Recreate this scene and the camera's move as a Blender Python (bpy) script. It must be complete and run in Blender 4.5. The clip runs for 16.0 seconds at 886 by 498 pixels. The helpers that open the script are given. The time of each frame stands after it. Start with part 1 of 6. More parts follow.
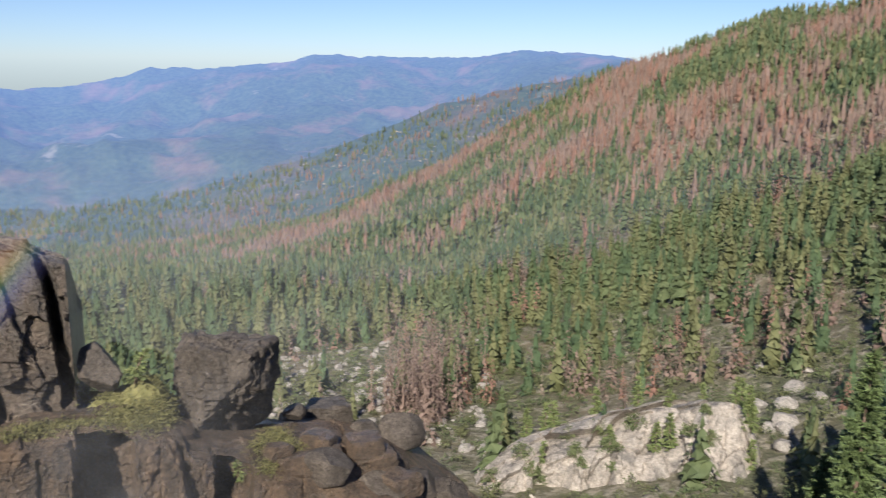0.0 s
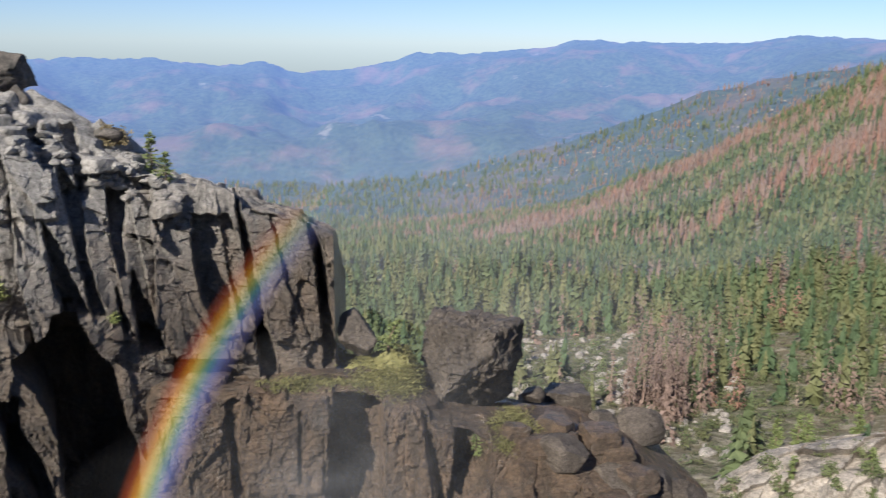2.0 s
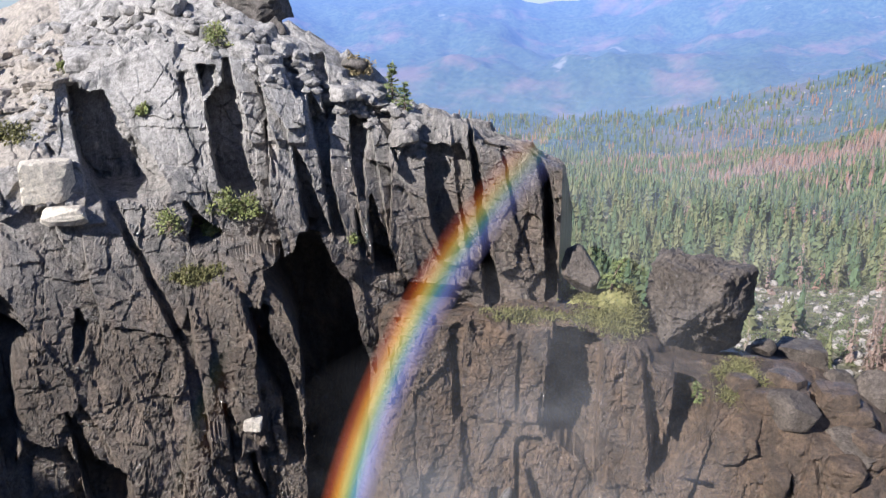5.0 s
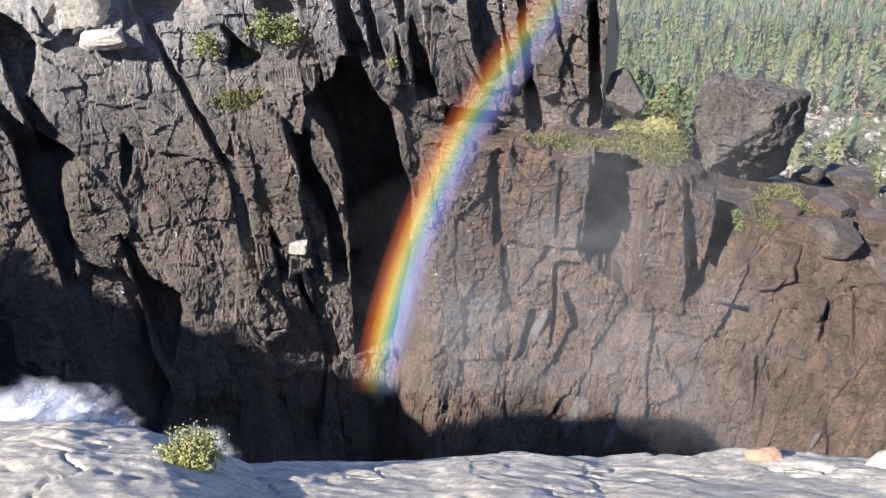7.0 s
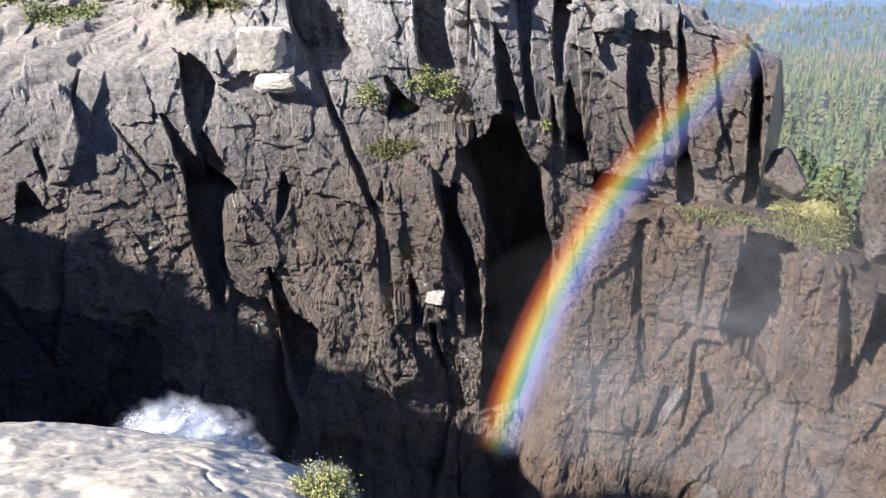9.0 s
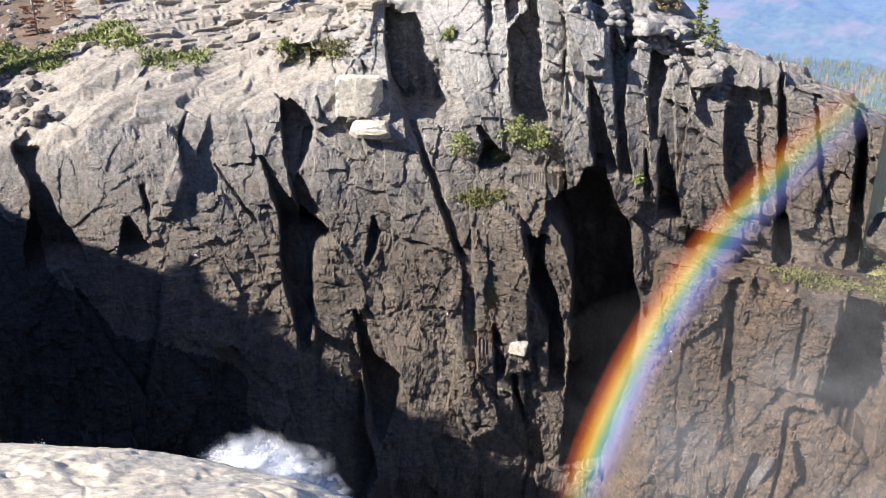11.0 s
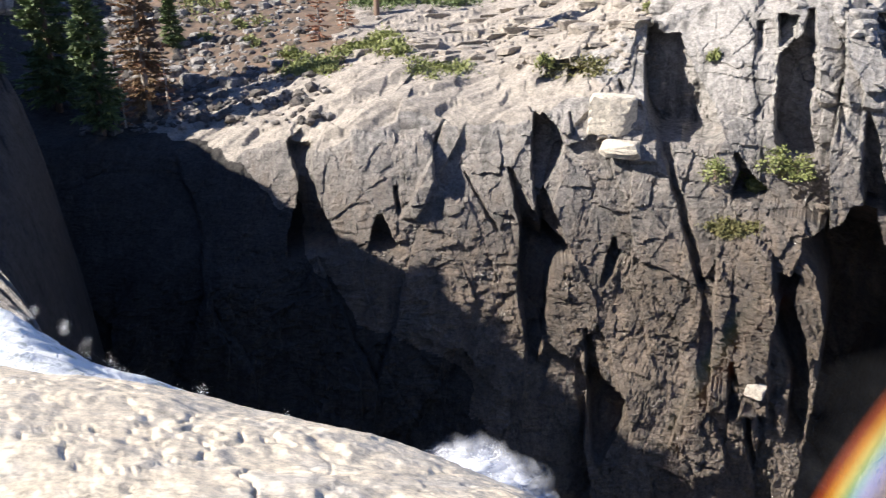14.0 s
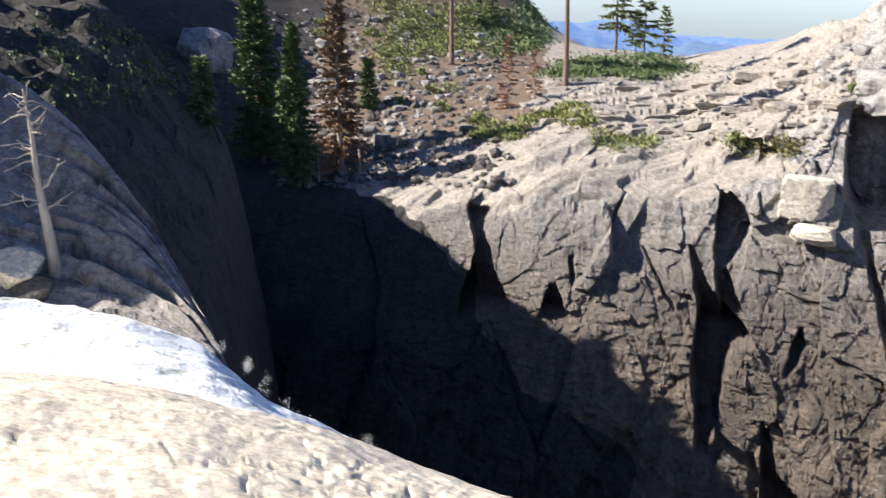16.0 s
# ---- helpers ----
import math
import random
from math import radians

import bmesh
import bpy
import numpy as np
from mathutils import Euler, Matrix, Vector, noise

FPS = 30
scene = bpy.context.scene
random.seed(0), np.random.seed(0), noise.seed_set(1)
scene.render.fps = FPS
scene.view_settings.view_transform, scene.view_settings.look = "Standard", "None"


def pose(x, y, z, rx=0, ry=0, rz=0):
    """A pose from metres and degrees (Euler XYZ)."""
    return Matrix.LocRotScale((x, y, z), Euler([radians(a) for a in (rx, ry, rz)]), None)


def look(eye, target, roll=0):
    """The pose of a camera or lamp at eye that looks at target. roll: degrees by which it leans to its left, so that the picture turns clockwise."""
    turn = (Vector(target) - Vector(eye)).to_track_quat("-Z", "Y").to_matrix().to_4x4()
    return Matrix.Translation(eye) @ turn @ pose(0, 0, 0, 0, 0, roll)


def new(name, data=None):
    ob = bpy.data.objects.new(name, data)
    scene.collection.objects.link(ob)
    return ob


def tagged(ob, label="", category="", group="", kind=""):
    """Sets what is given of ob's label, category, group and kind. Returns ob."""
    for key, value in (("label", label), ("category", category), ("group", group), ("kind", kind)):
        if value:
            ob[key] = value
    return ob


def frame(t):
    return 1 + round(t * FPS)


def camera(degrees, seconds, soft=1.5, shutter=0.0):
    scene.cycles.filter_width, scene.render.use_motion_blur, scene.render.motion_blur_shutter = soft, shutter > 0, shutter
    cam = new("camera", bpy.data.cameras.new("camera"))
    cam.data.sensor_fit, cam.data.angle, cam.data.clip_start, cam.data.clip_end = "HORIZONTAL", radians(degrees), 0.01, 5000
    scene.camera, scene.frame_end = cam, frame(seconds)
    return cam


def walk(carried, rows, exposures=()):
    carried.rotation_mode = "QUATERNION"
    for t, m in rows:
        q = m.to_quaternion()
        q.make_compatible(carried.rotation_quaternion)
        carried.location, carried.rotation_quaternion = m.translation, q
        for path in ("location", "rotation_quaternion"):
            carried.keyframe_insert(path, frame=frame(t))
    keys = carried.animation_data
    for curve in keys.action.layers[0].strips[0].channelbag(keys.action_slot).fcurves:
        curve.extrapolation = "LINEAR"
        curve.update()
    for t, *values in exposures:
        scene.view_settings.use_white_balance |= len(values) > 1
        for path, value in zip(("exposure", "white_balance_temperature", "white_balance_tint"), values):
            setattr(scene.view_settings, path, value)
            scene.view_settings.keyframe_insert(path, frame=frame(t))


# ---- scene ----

# ---------------------------------------------------------------- camera
# a person turning on the spot, the camera held an arm's length out
ARM = 0.40


def held(t, rx, ry, rz):
    a = radians(rz)
    return (t, pose(-ARM * math.sin(a), ARM * math.cos(a) - ARM, 0.0, rx, ry, rz))


cam = camera(54.0, 16.0, soft=1.1, shutter=0.5)
PATH = [
    held(0.0, 77.75, -0.50, 0.01),
    held(0.5, 77.81, -0.64, 4.26),
    held(1.0, 77.94, -0.93, 8.50),
    held(1.5, 77.37, -0.72, 12.57),
    held(2.0, 76.68, -0.60, 16.67),
    held(2.5, 76.11, -0.51, 20.80),
    held(3.0, 75.50, -0.04, 24.34),
    held(5.5, 70.19, 0.32, 32.70),
    held(6.0, 66.66, 0.46, 33.05),
    held(6.5, 63.04, 0.72, 33.39),
    held(7.0, 60.91, 1.06, 34.31),
    held(7.5, 61.35, 0.91, 36.48),
    held(8.0, 62.23, 0.78, 39.49),
    held(8.5, 63.33, 0.48, 42.52),
    held(9.0, 64.82, 0.02, 44.97),
    held(11.5, 68.56, -0.21, 53.08),
    held(12.0, 68.97, -0.45, 55.65),
    held(12.5, 69.27, -0.55, 58.67),
    held(13.0, 69.27, -0.25, 61.68),
    held(13.5, 69.13, -0.12, 64.75),
    held(14.0, 69.03, -0.05, 67.76),
    held(14.5, 69.11, 0.05, 70.77),
    held(15.0, 70.01, 0.03, 73.79),
    held(15.5, 71.60, -0.36, 76.86),
    held(16.0, 73.30, -0.87, 79.94),
]
walk(cam, PATH, exposures=[(0.0, 0.52, 6350, 10), (3.0, 0.64, 6150, 10), (5.5, 1.02, 5800, 14), (6.2, 1.12, 5850, 14), (7.0, 1.27, 5950, 13), (9.0, 1.28, 5900, 13), (11.5, 1.28, 6200, 12), (16.0, 1.25, 6300, 12)])

# ---------------------------------------------------------------- light
SUN = Vector((-0.16, -0.80, 0.585)).normalized()
world = bpy.data.worlds.new("sky")
scene.world = world
world.use_nodes = True
wn = world.node_tree.nodes
sky = wn.new("ShaderNodeTexSky")
sky.sky_type = "NISHITA"
sky.sun_disc = False
sky.sun_elevation = math.asin(SUN.z)
sky.sun_rotation = math.atan2(SUN.x, SUN.y)
sky.altitude = 1500
sky.dust_density = 0.4
sky.ozone_density = 1.5
sky.air_density = 0.85
tint = wn.new("ShaderNodeMix")
tint.data_type, tint.blend_type = "RGBA", "MULTIPLY"
tint.inputs[0].default_value = 1.0
tint.inputs[7].default_value = (0.86, 0.98, 1.26, 1)
world.node_tree.links.new(sky.outputs[0], tint.inputs[6])
world.node_tree.links.new(tint.outputs[2], wn["Background"].inputs[0])
wn["Background"].inputs[1].default_value = 0.060
sun = new("sun", bpy.data.lights.new("sun", "SUN"))
sun.data.energy, sun.data.angle, sun.data.color = 5.0, radians(0.55), (1.0, 0.93, 0.82)
sun.matrix_world = look(SUN * 100, (0, 0, 0))

# ---------------------------------------------------------------- materials


def nodes_of(name):
    m = bpy.data.materials.new(name)
    m.use_nodes = True
    nt = m.node_tree
    return m, nt, nt.nodes["Principled BSDF"]


def noise_node(nt, scale, detail=5.0, rough=0.6, vec=None, stretch=None):
    n = nt.nodes.new("ShaderNodeTexNoise")
    n.inputs["Scale"].default_value = scale
    n.inputs["Detail"].default_value = detail
    n.inputs["Roughness"].default_value = rough
    src = vec
    if src is None:
        g = nt.nodes.new("ShaderNodeNewGeometry")
        src = g.outputs["Position"]
    if stretch:
        mp = nt.nodes.new("ShaderNodeMapping")
        mp.inputs["Scale"].default_value = stretch
        nt.links.new(src, mp.inputs[0])
        src = mp.outputs[0]
    nt.links.new(src, n.inputs["Vector"])
    return n.outputs["Fac"]


def ramp(nt, fac, stops):
    r = nt.nodes.new("ShaderNodeValToRGB")
    el = r.color_ramp.elements
    while len(el) < len(stops):
        el.new(0.5)
    for e, (p, c) in zip(el, stops):
        e.position, e.color = p, (*c, 1) if len(c) == 3 else c
    nt.links.new(fac, r.inputs[0])
    return r.outputs[0]


def mix(nt, fac, a, b, mode="MIX"):
    n = nt.nodes.new("ShaderNodeMix")
    n.data_type, n.blend_type = "RGBA", mode
    for sock, v in ((n.inputs[0], fac), (n.inputs[6], a), (n.inputs[7], b)):
        if hasattr(v, "is_linked"):
            nt.links.new(v, sock)
        elif isinstance(v, (int, float)):
            sock.default_value = v
        else:
            sock.default_value = (*v, 1)
    return n.outputs[2]


def mathn(nt, op, a, b=0.0, clamp=False):
    n = nt.nodes.new("ShaderNodeMath")
    n.operation, n.use_clamp = op, clamp
    for sock, v in zip(n.inputs, (a, b)):
        if hasattr(v, "is_linked"):
            nt.links.new(v, sock)
        else:
            sock.default_value = v
    return n.outputs[0]


def bump(nt, bsdf, height, strength, dist):
    b = nt.nodes.new("ShaderNodeBump")
    b.inputs["Strength"].default_value = strength
    b.inputs["Distance"].default_value = dist
    nt.links.new(height, b.inputs["Height"])
    nt.links.new(b.outputs[0], bsdf.inputs["Normal"])
    nt.links.new(b.outputs[0], bsdf.inputs["Coat Normal"])


def height_of(nt):
    g = nt.nodes.new("ShaderNodeNewGeometry")
    s = nt.nodes.new("ShaderNodeSeparateXYZ")
    nt.links.new(g.outputs["Position"], s.inputs[0])
    return s.outputs[2]


def rock_material(name, dry, dry2, wet, wet2, z_dry, z_wet, scale=1.0, lichen=(0.05, 0.05, 0.045), spray=0.0, cracks=1.0, gloss=1.0, relief=0.30):
    """Granite, dry and pale up high, wet, dark and glossy in the spray zone below."""
    m, nt, b = nodes_of(name)
    big = noise_node(nt, 0.12 * scale, 4)
    mid = noise_node(nt, 0.9 * scale, 9, 0.72)
    fine = noise_node(nt, 9.0 * scale, 6, 0.7)
    streak = noise_node(nt, 0.55 * scale, 6, 0.62, stretch=(1.6, 1.6, 0.16))
    c_dry = mix(nt, ramp(nt, mid, [(0.32, (0, 0, 0)), (0.68, (1, 1, 1))]), dry, dry2)
    c_dry = mix(nt, ramp(nt, streak, [(0.50, (0, 0, 0)), (0.66, (0.75, 0.75, 0.75))]), c_dry, lichen)
    c_wet = mix(nt, ramp(nt, streak, [(0.38, (0, 0, 0)), (0.62, (1, 1, 1))]), wet, wet2)
    c_wet = mix(nt, ramp(nt, big, [(0.45, (0, 0, 0)), (0.7, (0.6, 0.6, 0.6))]), c_wet, tuple(0.6 * q for q in wet2))
    z = height_of(nt)
    if spray:
        # spray drifts east from the plunge and wets the rock there higher up
        g = nt.nodes.new("ShaderNodeNewGeometry")
        s = nt.nodes.new("ShaderNodeSeparateXYZ")
        nt.links.new(g.outputs["Position"], s.inputs[0])
        z = mathn(nt, "SUBTRACT", z, mathn(nt, "MULTIPLY", mathn(nt, "MAXIMUM", mathn(nt, "ADD", s.outputs[0], 50.0), 0.0), spray))
    zz = mathn(nt, "ADD", z, mathn(nt, "MULTIPLY", mathn(nt, "SUBTRACT", streak, 0.5), 16.0))
    dryness = nt.nodes.new("ShaderNodeMapRange")
    dryness.interpolation_type = "SMOOTHSTEP"
    nt.links.new(zz, dryness.inputs[0])
    dryness.inputs[1].default_value, dryness.inputs[2].default_value = z_wet, z_dry
    c = mix(nt, dryness.outputs[0], c_wet, c_dry)
    vor = nt.nodes.new("ShaderNodeTexVoronoi")
    vor.feature = "DISTANCE_TO_EDGE"
    vor.inputs["Scale"].default_value = 0.75 * scale
    mp = nt.nodes.new("ShaderNodeMapping")
    mp.inputs["Scale"].default_value = (1, 1, 0.4)
    mp.inputs["Rotation"].default_value = (0.2, 0.35, 0)
    g2 = nt.nodes.new("ShaderNodeNewGeometry")
    wv = nt.nodes.new("ShaderNodeVectorMath")
    wv.operation = "ADD"
    nz = nt.nodes.new("ShaderNodeTexNoise")
    nz.inputs["Scale"].default_value = 0.8 * scale
    nz.inputs["Detail"].default_value = 4
    nt.links.new(g2.outputs["Position"], nz.inputs["Vector"])
    nt.links.new(g2.outputs["Position"], wv.inputs[0])
    nt.links.new(nz.outputs["Color"], wv.inputs[1])
    nt.links.new(wv.outputs[0], mp.inputs[0])
    nt.links.new(mp.outputs[0], vor.inputs["Vector"])
    crack = ramp(nt, vor.outputs["Distance"], [(0.0, (0, 0, 0)), (0.035, (1, 1, 1))])
    keep = ramp(nt, noise_node(nt, 0.35 * scale, 3), [(0.36, (0, 0, 0)), (0.5, (1, 1, 1))])
    crack = mix(nt, keep, crack, (1, 1, 1))
    c = mix(nt, 0.4 * cracks, c, mix(nt, crack, (0.35, 0.34, 0.33), (1, 1, 1)), "MULTIPLY")
    grit = noise_node(nt, 3.2 * scale, 8, 0.75)
    speck = mix(nt, 1.0, ramp(nt, fine, [(0.3, (0.7, 0.7, 0.7)), (0.7, (1.25, 1.25, 1.25))]), ramp(nt, grit, [(0.34, (0.55, 0.55, 0.55)), (0.5, (1, 1, 1)), (0.66, (1.35, 1.35, 1.35))]), "MULTIPLY")
    c = mix(nt, 1.0, c, speck, "MULTIPLY")
    nt.links.new(c, b.inputs["Base Color"])
    rr = nt.nodes.new("ShaderNodeMapRange")
    nt.links.new(dryness.outputs[0], rr.inputs[0])
    rr.inputs[3].default_value, rr.inputs[4].default_value = 0.85 - 0.55 * gloss, 0.85
    nt.links.new(mathn(nt, "ADD", rr.outputs[0], mathn(nt, "MULTIPLY", mathn(nt, "SUBTRACT", mid, 0.5), 0.4)), b.inputs["Roughness"])
    wetness = mathn(nt, "SUBTRACT", 1.0, dryness.outputs[0])
    nt.links.new(mathn(nt, "MULTIPLY", wetness, gloss), b.inputs["Coat Weight"])
    b.inputs["Specular IOR Level"].default_value = 0.1 + 0.4 * gloss
    b.inputs["Coat Roughness"].default_value = 0.15
    b.inputs["Coat IOR"].default_value = 1.6
    ledge = noise_node(nt, 1.5 * scale, 7, 0.7, stretch=(0.7, 0.7, 2.2))
    h = mathn(nt, "ADD", mathn(nt, "MULTIPLY", mid, 0.22), mathn(nt, "MULTIPLY", fine, 0.22))
    h = mathn(nt, "ADD", h, mathn(nt, "MULTIPLY", grit, 0.5))
    h = mathn(nt, "ADD", h, mathn(nt, "MULTIPLY", mathn(nt, "MULTIPLY", ledge, wetness), 1.9))
    h = mathn(nt, "ADD", h, mathn(nt, "MULTIPLY", crack, 0.15 * cracks))
    bump(nt, b, h, 0.8, relief / scale)
    return m


def plain(name, c1, c2, rough=0.8, scale=3.0, bump_d=0.05, stretch=None, island=0.0):
    m, nt, b = nodes_of(name)
    n = noise_node(nt, scale, 5, 0.65, stretch=stretch)
    c = mix(nt, ramp(nt, n, [(0.33, (0, 0, 0)), (0.67, (1, 1, 1))]), c1, c2)
    if island:
        g = nt.nodes.new("ShaderNodeNewGeometry")
        k = mathn(nt, "ADD", mathn(nt, "MULTIPLY", g.outputs["Random Per Island"], 2 * island), 1.0 - island)
        kk = nt.nodes.new("ShaderNodeCombineColor")
        for i in range(3):
            nt.links.new(k, kk.inputs[i])
        c = mix(nt, 1.0, c, kk.outputs[0], "MULTIPLY")
    nt.links.new(c, b.inputs["Base Color"])
    b.inputs["Roughness"].default_value = rough
    if bump_d:
        bump(nt, b, n, 0.6, bump_d)
    return m


CLIFF = rock_material("cliff_granite", (0.43, 0.405, 0.375), (0.30, 0.284, 0.265), (0.215, 0.168, 0.128), (0.118, 0.097, 0.078), -9.0, -27.0, spray=0.3, cracks=1.1, gloss=0.6, relief=0.5)
# near-black base colour: the gorge head's deep shade painted into the rock
GORGE_SHADE = rock_material("shade_dark_granite", (0.074, 0.067, 0.061), (0.048, 0.044, 0.04), (0.07, 0.063, 0.056), (0.044, 0.04, 0.036), -8.0, -30.0, gloss=0.15)
WALL = rock_material("wet_granite", (0.20, 0.182, 0.16), (0.13, 0.118, 0.105), (0.175, 0.120, 0.080), (0.092, 0.069, 0.051), -14.0, -26.0, cracks=1.5, gloss=0.55, relief=0.4)
SLAB = rock_material("pale_granite", (0.76, 0.645, 0.475), (0.60, 0.52, 0.40), (0.5, 0.45, 0.36), (0.3, 0.27, 0.22), -12.0, -18.0, 2.2, (0.50, 0.46, 0.40), cracks=0.45, relief=0.09)
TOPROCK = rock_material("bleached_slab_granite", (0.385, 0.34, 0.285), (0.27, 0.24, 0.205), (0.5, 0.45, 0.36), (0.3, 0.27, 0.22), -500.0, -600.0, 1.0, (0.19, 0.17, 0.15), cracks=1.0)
FRESH = rock_material("fresh_granite", (0.66, 0.59, 0.48), (0.52, 0.47, 0.39), (0.5, 0.45, 0.36), (0.3, 0.27, 0.22), -500.0, -600.0, 1.0, (0.45, 0.40, 0.34), cracks=0.4)
BOULDER = rock_material("boulder_granite", (0.19, 0.168, 0.148), (0.085, 0.076, 0.068), (0.15, 0.124, 0.102), (0.085, 0.07, 0.057), -12.0, -30.0, 1.2, gloss=0.25)
OUTCROP = rock_material("valley_granite", (0.46, 0.395, 0.33), (0.30, 0.27, 0.235), (0.4, 0.35, 0.3), (0.25, 0.22, 0.2), -500.0, -600.0, 0.35, (0.12, 0.11, 0.10))
PALE = rock_material("bare_outcrop", (0.40, 0.355, 0.305), (0.28, 0.258, 0.232), (0.5, 0.45, 0.38), (0.36, 0.33, 0.30), -500.0, -600.0, 0.5, (0.22, 0.20, 0.18))
BANK = rock_material("shaded_bank_granite", (0.40, 0.36, 0.32), (0.25, 0.23, 0.21), (0.2, 0.18, 0.16), (0.1, 0.09, 0.08), -12.0, -22.0, 1.5)
NEEDLE = plain("fir_needles", (0.072, 0.108, 0.036), (0.145, 0.19, 0.066), 0.7, 1.2, 0, island=0.35)
PINE = plain("pine_needles", (0.11, 0.15, 0.05), (0.22, 0.25, 0.09), 0.7, 1.2, 0, island=0.3)
DEADN = plain("dead_needles", (0.25, 0.115, 0.065), (0.34, 0.18, 0.11), 0.85, 1.0, 0, island=0.3)
BARK = plain("bark", (0.13, 0.085, 0.06), (0.24, 0.17, 0.125), 0.9, 4.0, 0.03, (1, 1, 0.25))
DEADWOOD = plain("weathered_wood", (0.42, 0.38, 0.33), (0.25, 0.22, 0.19), 0.9, 5.0, 0.02, (1, 1, 0.2))
MOSS = plain("moss_and_grass", (0.115, 0.112, 0.04), (0.19, 0.175, 0.07), 0.9, 1.5, 0.05, island=0.3)
SHRUB = plain("shrub_leaves", (0.14, 0.17, 0.05), (0.27, 0.28, 0.10), 0.7, 2.0, 0, island=0.3)
TWIG = plain("bare_twigs", (0.24, 0.17, 0.14), (0.34, 0.26, 0.21), 0.9, 5.0, 0)
SOIL = plain("needle_litter_soil", (0.17, 0.115, 0.08), (0.085, 0.066, 0.048), 0.95, 0.9, 0.2)

# ---------------------------------------------------------------- helpers for shapes


def hash2(i, j, k=0):
    i, j = np.asarray(i, np.int64), np.asarray(j, np.int64)
    h = (i * 374761393 + j * 668265263 + np.int64(k) * 974634777) & 0xFFFFFFFF
    h = ((h ^ (h >> 13)) * 1274126177) & 0xFFFFFFFF
    h = ((h ^ (h >> 16)) * 2246822519) & 0xFFFFFFFF
    return ((h ^ (h >> 15)) & 0xFFFFFF) / float(0xFFFFFF)


def vnoise(x, y, k=0):
    i, j = np.floor(x), np.floor(y)
    fx, fy = x - i, y - j
    fx, fy = fx * fx * (3 - 2 * fx), fy * fy * (3 - 2 * fy)
    a, b, c, d = hash2(i, j, k), hash2(i + 1, j, k), hash2(i, j + 1, k), hash2(i + 1, j + 1, k)
    return (a * (1 - fx) + b * fx) * (1 - fy) + (c * (1 - fx) + d * fx) * fy - 0.5


def fbm(x, y, k=0, octaves=4):
    return sum(vnoise(x * 2 ** o, y * 2 ** o, k + o) * 0.5 ** o for o in range(octaves))


def cells(x, y, k=0):
    """Voronoi cells: a random number of the nearest cell, where in it a point lies, and how far from its edge."""
    i, j = np.floor(x), np.floor(y)
    best, second = np.full(x.shape, 9e9), np.full(x.shape, 9e9)
    rid, dx, dy = np.zeros(x.shape), np.zeros(x.shape), np.zeros(x.shape)
    for a in (-1, 0, 1):
        for b in (-1, 0, 1):
            px, py = i + a + hash2(i + a, j + b, k), j + b + hash2(i + a, j + b, k + 1)
            ax, ay = np.abs(x - px), np.abs(y - py)
            d = np.maximum(ax, ay) + 0.3 * np.minimum(ax, ay)
            near = d < best
            second = np.where(near, best, np.minimum(second, d))
            rid = np.where(near, hash2(i + a, j + b, k + 2), rid)
            dx, dy = np.where(near, x - px, dx), np.where(near, y - py, dy)
            best = np.where(near, d, best)
    return rid, dx, dy, second - best


def blocks(u, w, su, sw, out, tilt, crack, k, lean=0.0, arete=0.0):
    """Jointed rock: every cell is a block with its own stand-out, tilt and sharp nose; some are split from the next by a crack."""
    u = u + lean * w
    wob = 0.12 * su * fbm(u / su * 0.9, w / sw * 0.9, k + 9, 2)
    rid, dx, dy, edge = cells((u + wob) / su, w / sw, k)
    t1, t2, t3, t4 = ((rid * q) % 1 for q in (7.31, 13.7, 29.3, 53.9))
    nose = (t3 - 0.5) * 0.5
    h = (rid - 0.5) * 2 * out + tilt * ((t1 - 0.5) * dx * su + 0.5 * (t2 - 0.5) * dy * sw)
    h = h - arete * t4 * np.abs(dx - nose) * su
    return h - crack * np.clip(t2 * 2 - 0.9, 0, 1) * np.exp(-edge / 0.03)


def mesh_object(name, verts, faces, mats, smooth=False, slots=None):
    """One mesh from arrays of corners and of faces that all have as many corners."""
    verts, faces = np.asarray(verts, np.float32), np.asarray(faces, np.int32)
    me = bpy.data.meshes.new(name)
    n, k = faces.shape
    me.vertices.add(len(verts))
    me.vertices.foreach_set("co", verts.ravel())
    me.loops.add(n * k)
    me.loops.foreach_set("vertex_index", faces.ravel())
    me.polygons.add(n)
    me.polygons.foreach_set("loop_start", np.arange(0, n * k, k, dtype=np.int32))
    me.polygons.foreach_set("loop_total", np.full(n, k, np.int32))
    me.polygons.foreach_set("use_smooth", np.full(n, bool(smooth)))
    for m in mats:
        me.materials.append(m)
    if slots is not None:
        me.polygons.foreach_set("material_index", np.asarray(slots, np.int32))
    me.update(calc_edges=True)
    me.validate()
    return new(name, me)


def grid_faces(nu, nv):
    i, j = np.meshgrid(np.arange(nu - 1), np.arange(nv - 1), indexing="ij")
    a = (i * nv + j).ravel()
    return np.stack([a, a + nv, a + nv + 1, a + 1], 1)


def part(name, verts, faces, material, parent, label="", smooth=False):
    ob = mesh_object(name, verts, faces, [material], smooth)
    ob.parent = parent
    return tagged(ob, label)


def thing(name, label, category, group="", at=None):
    ob = new(name)
    ob.empty_display_size = 0.2
    if at is not None:
        ob.matrix_world = at
    return tagged(ob, label, category, group)


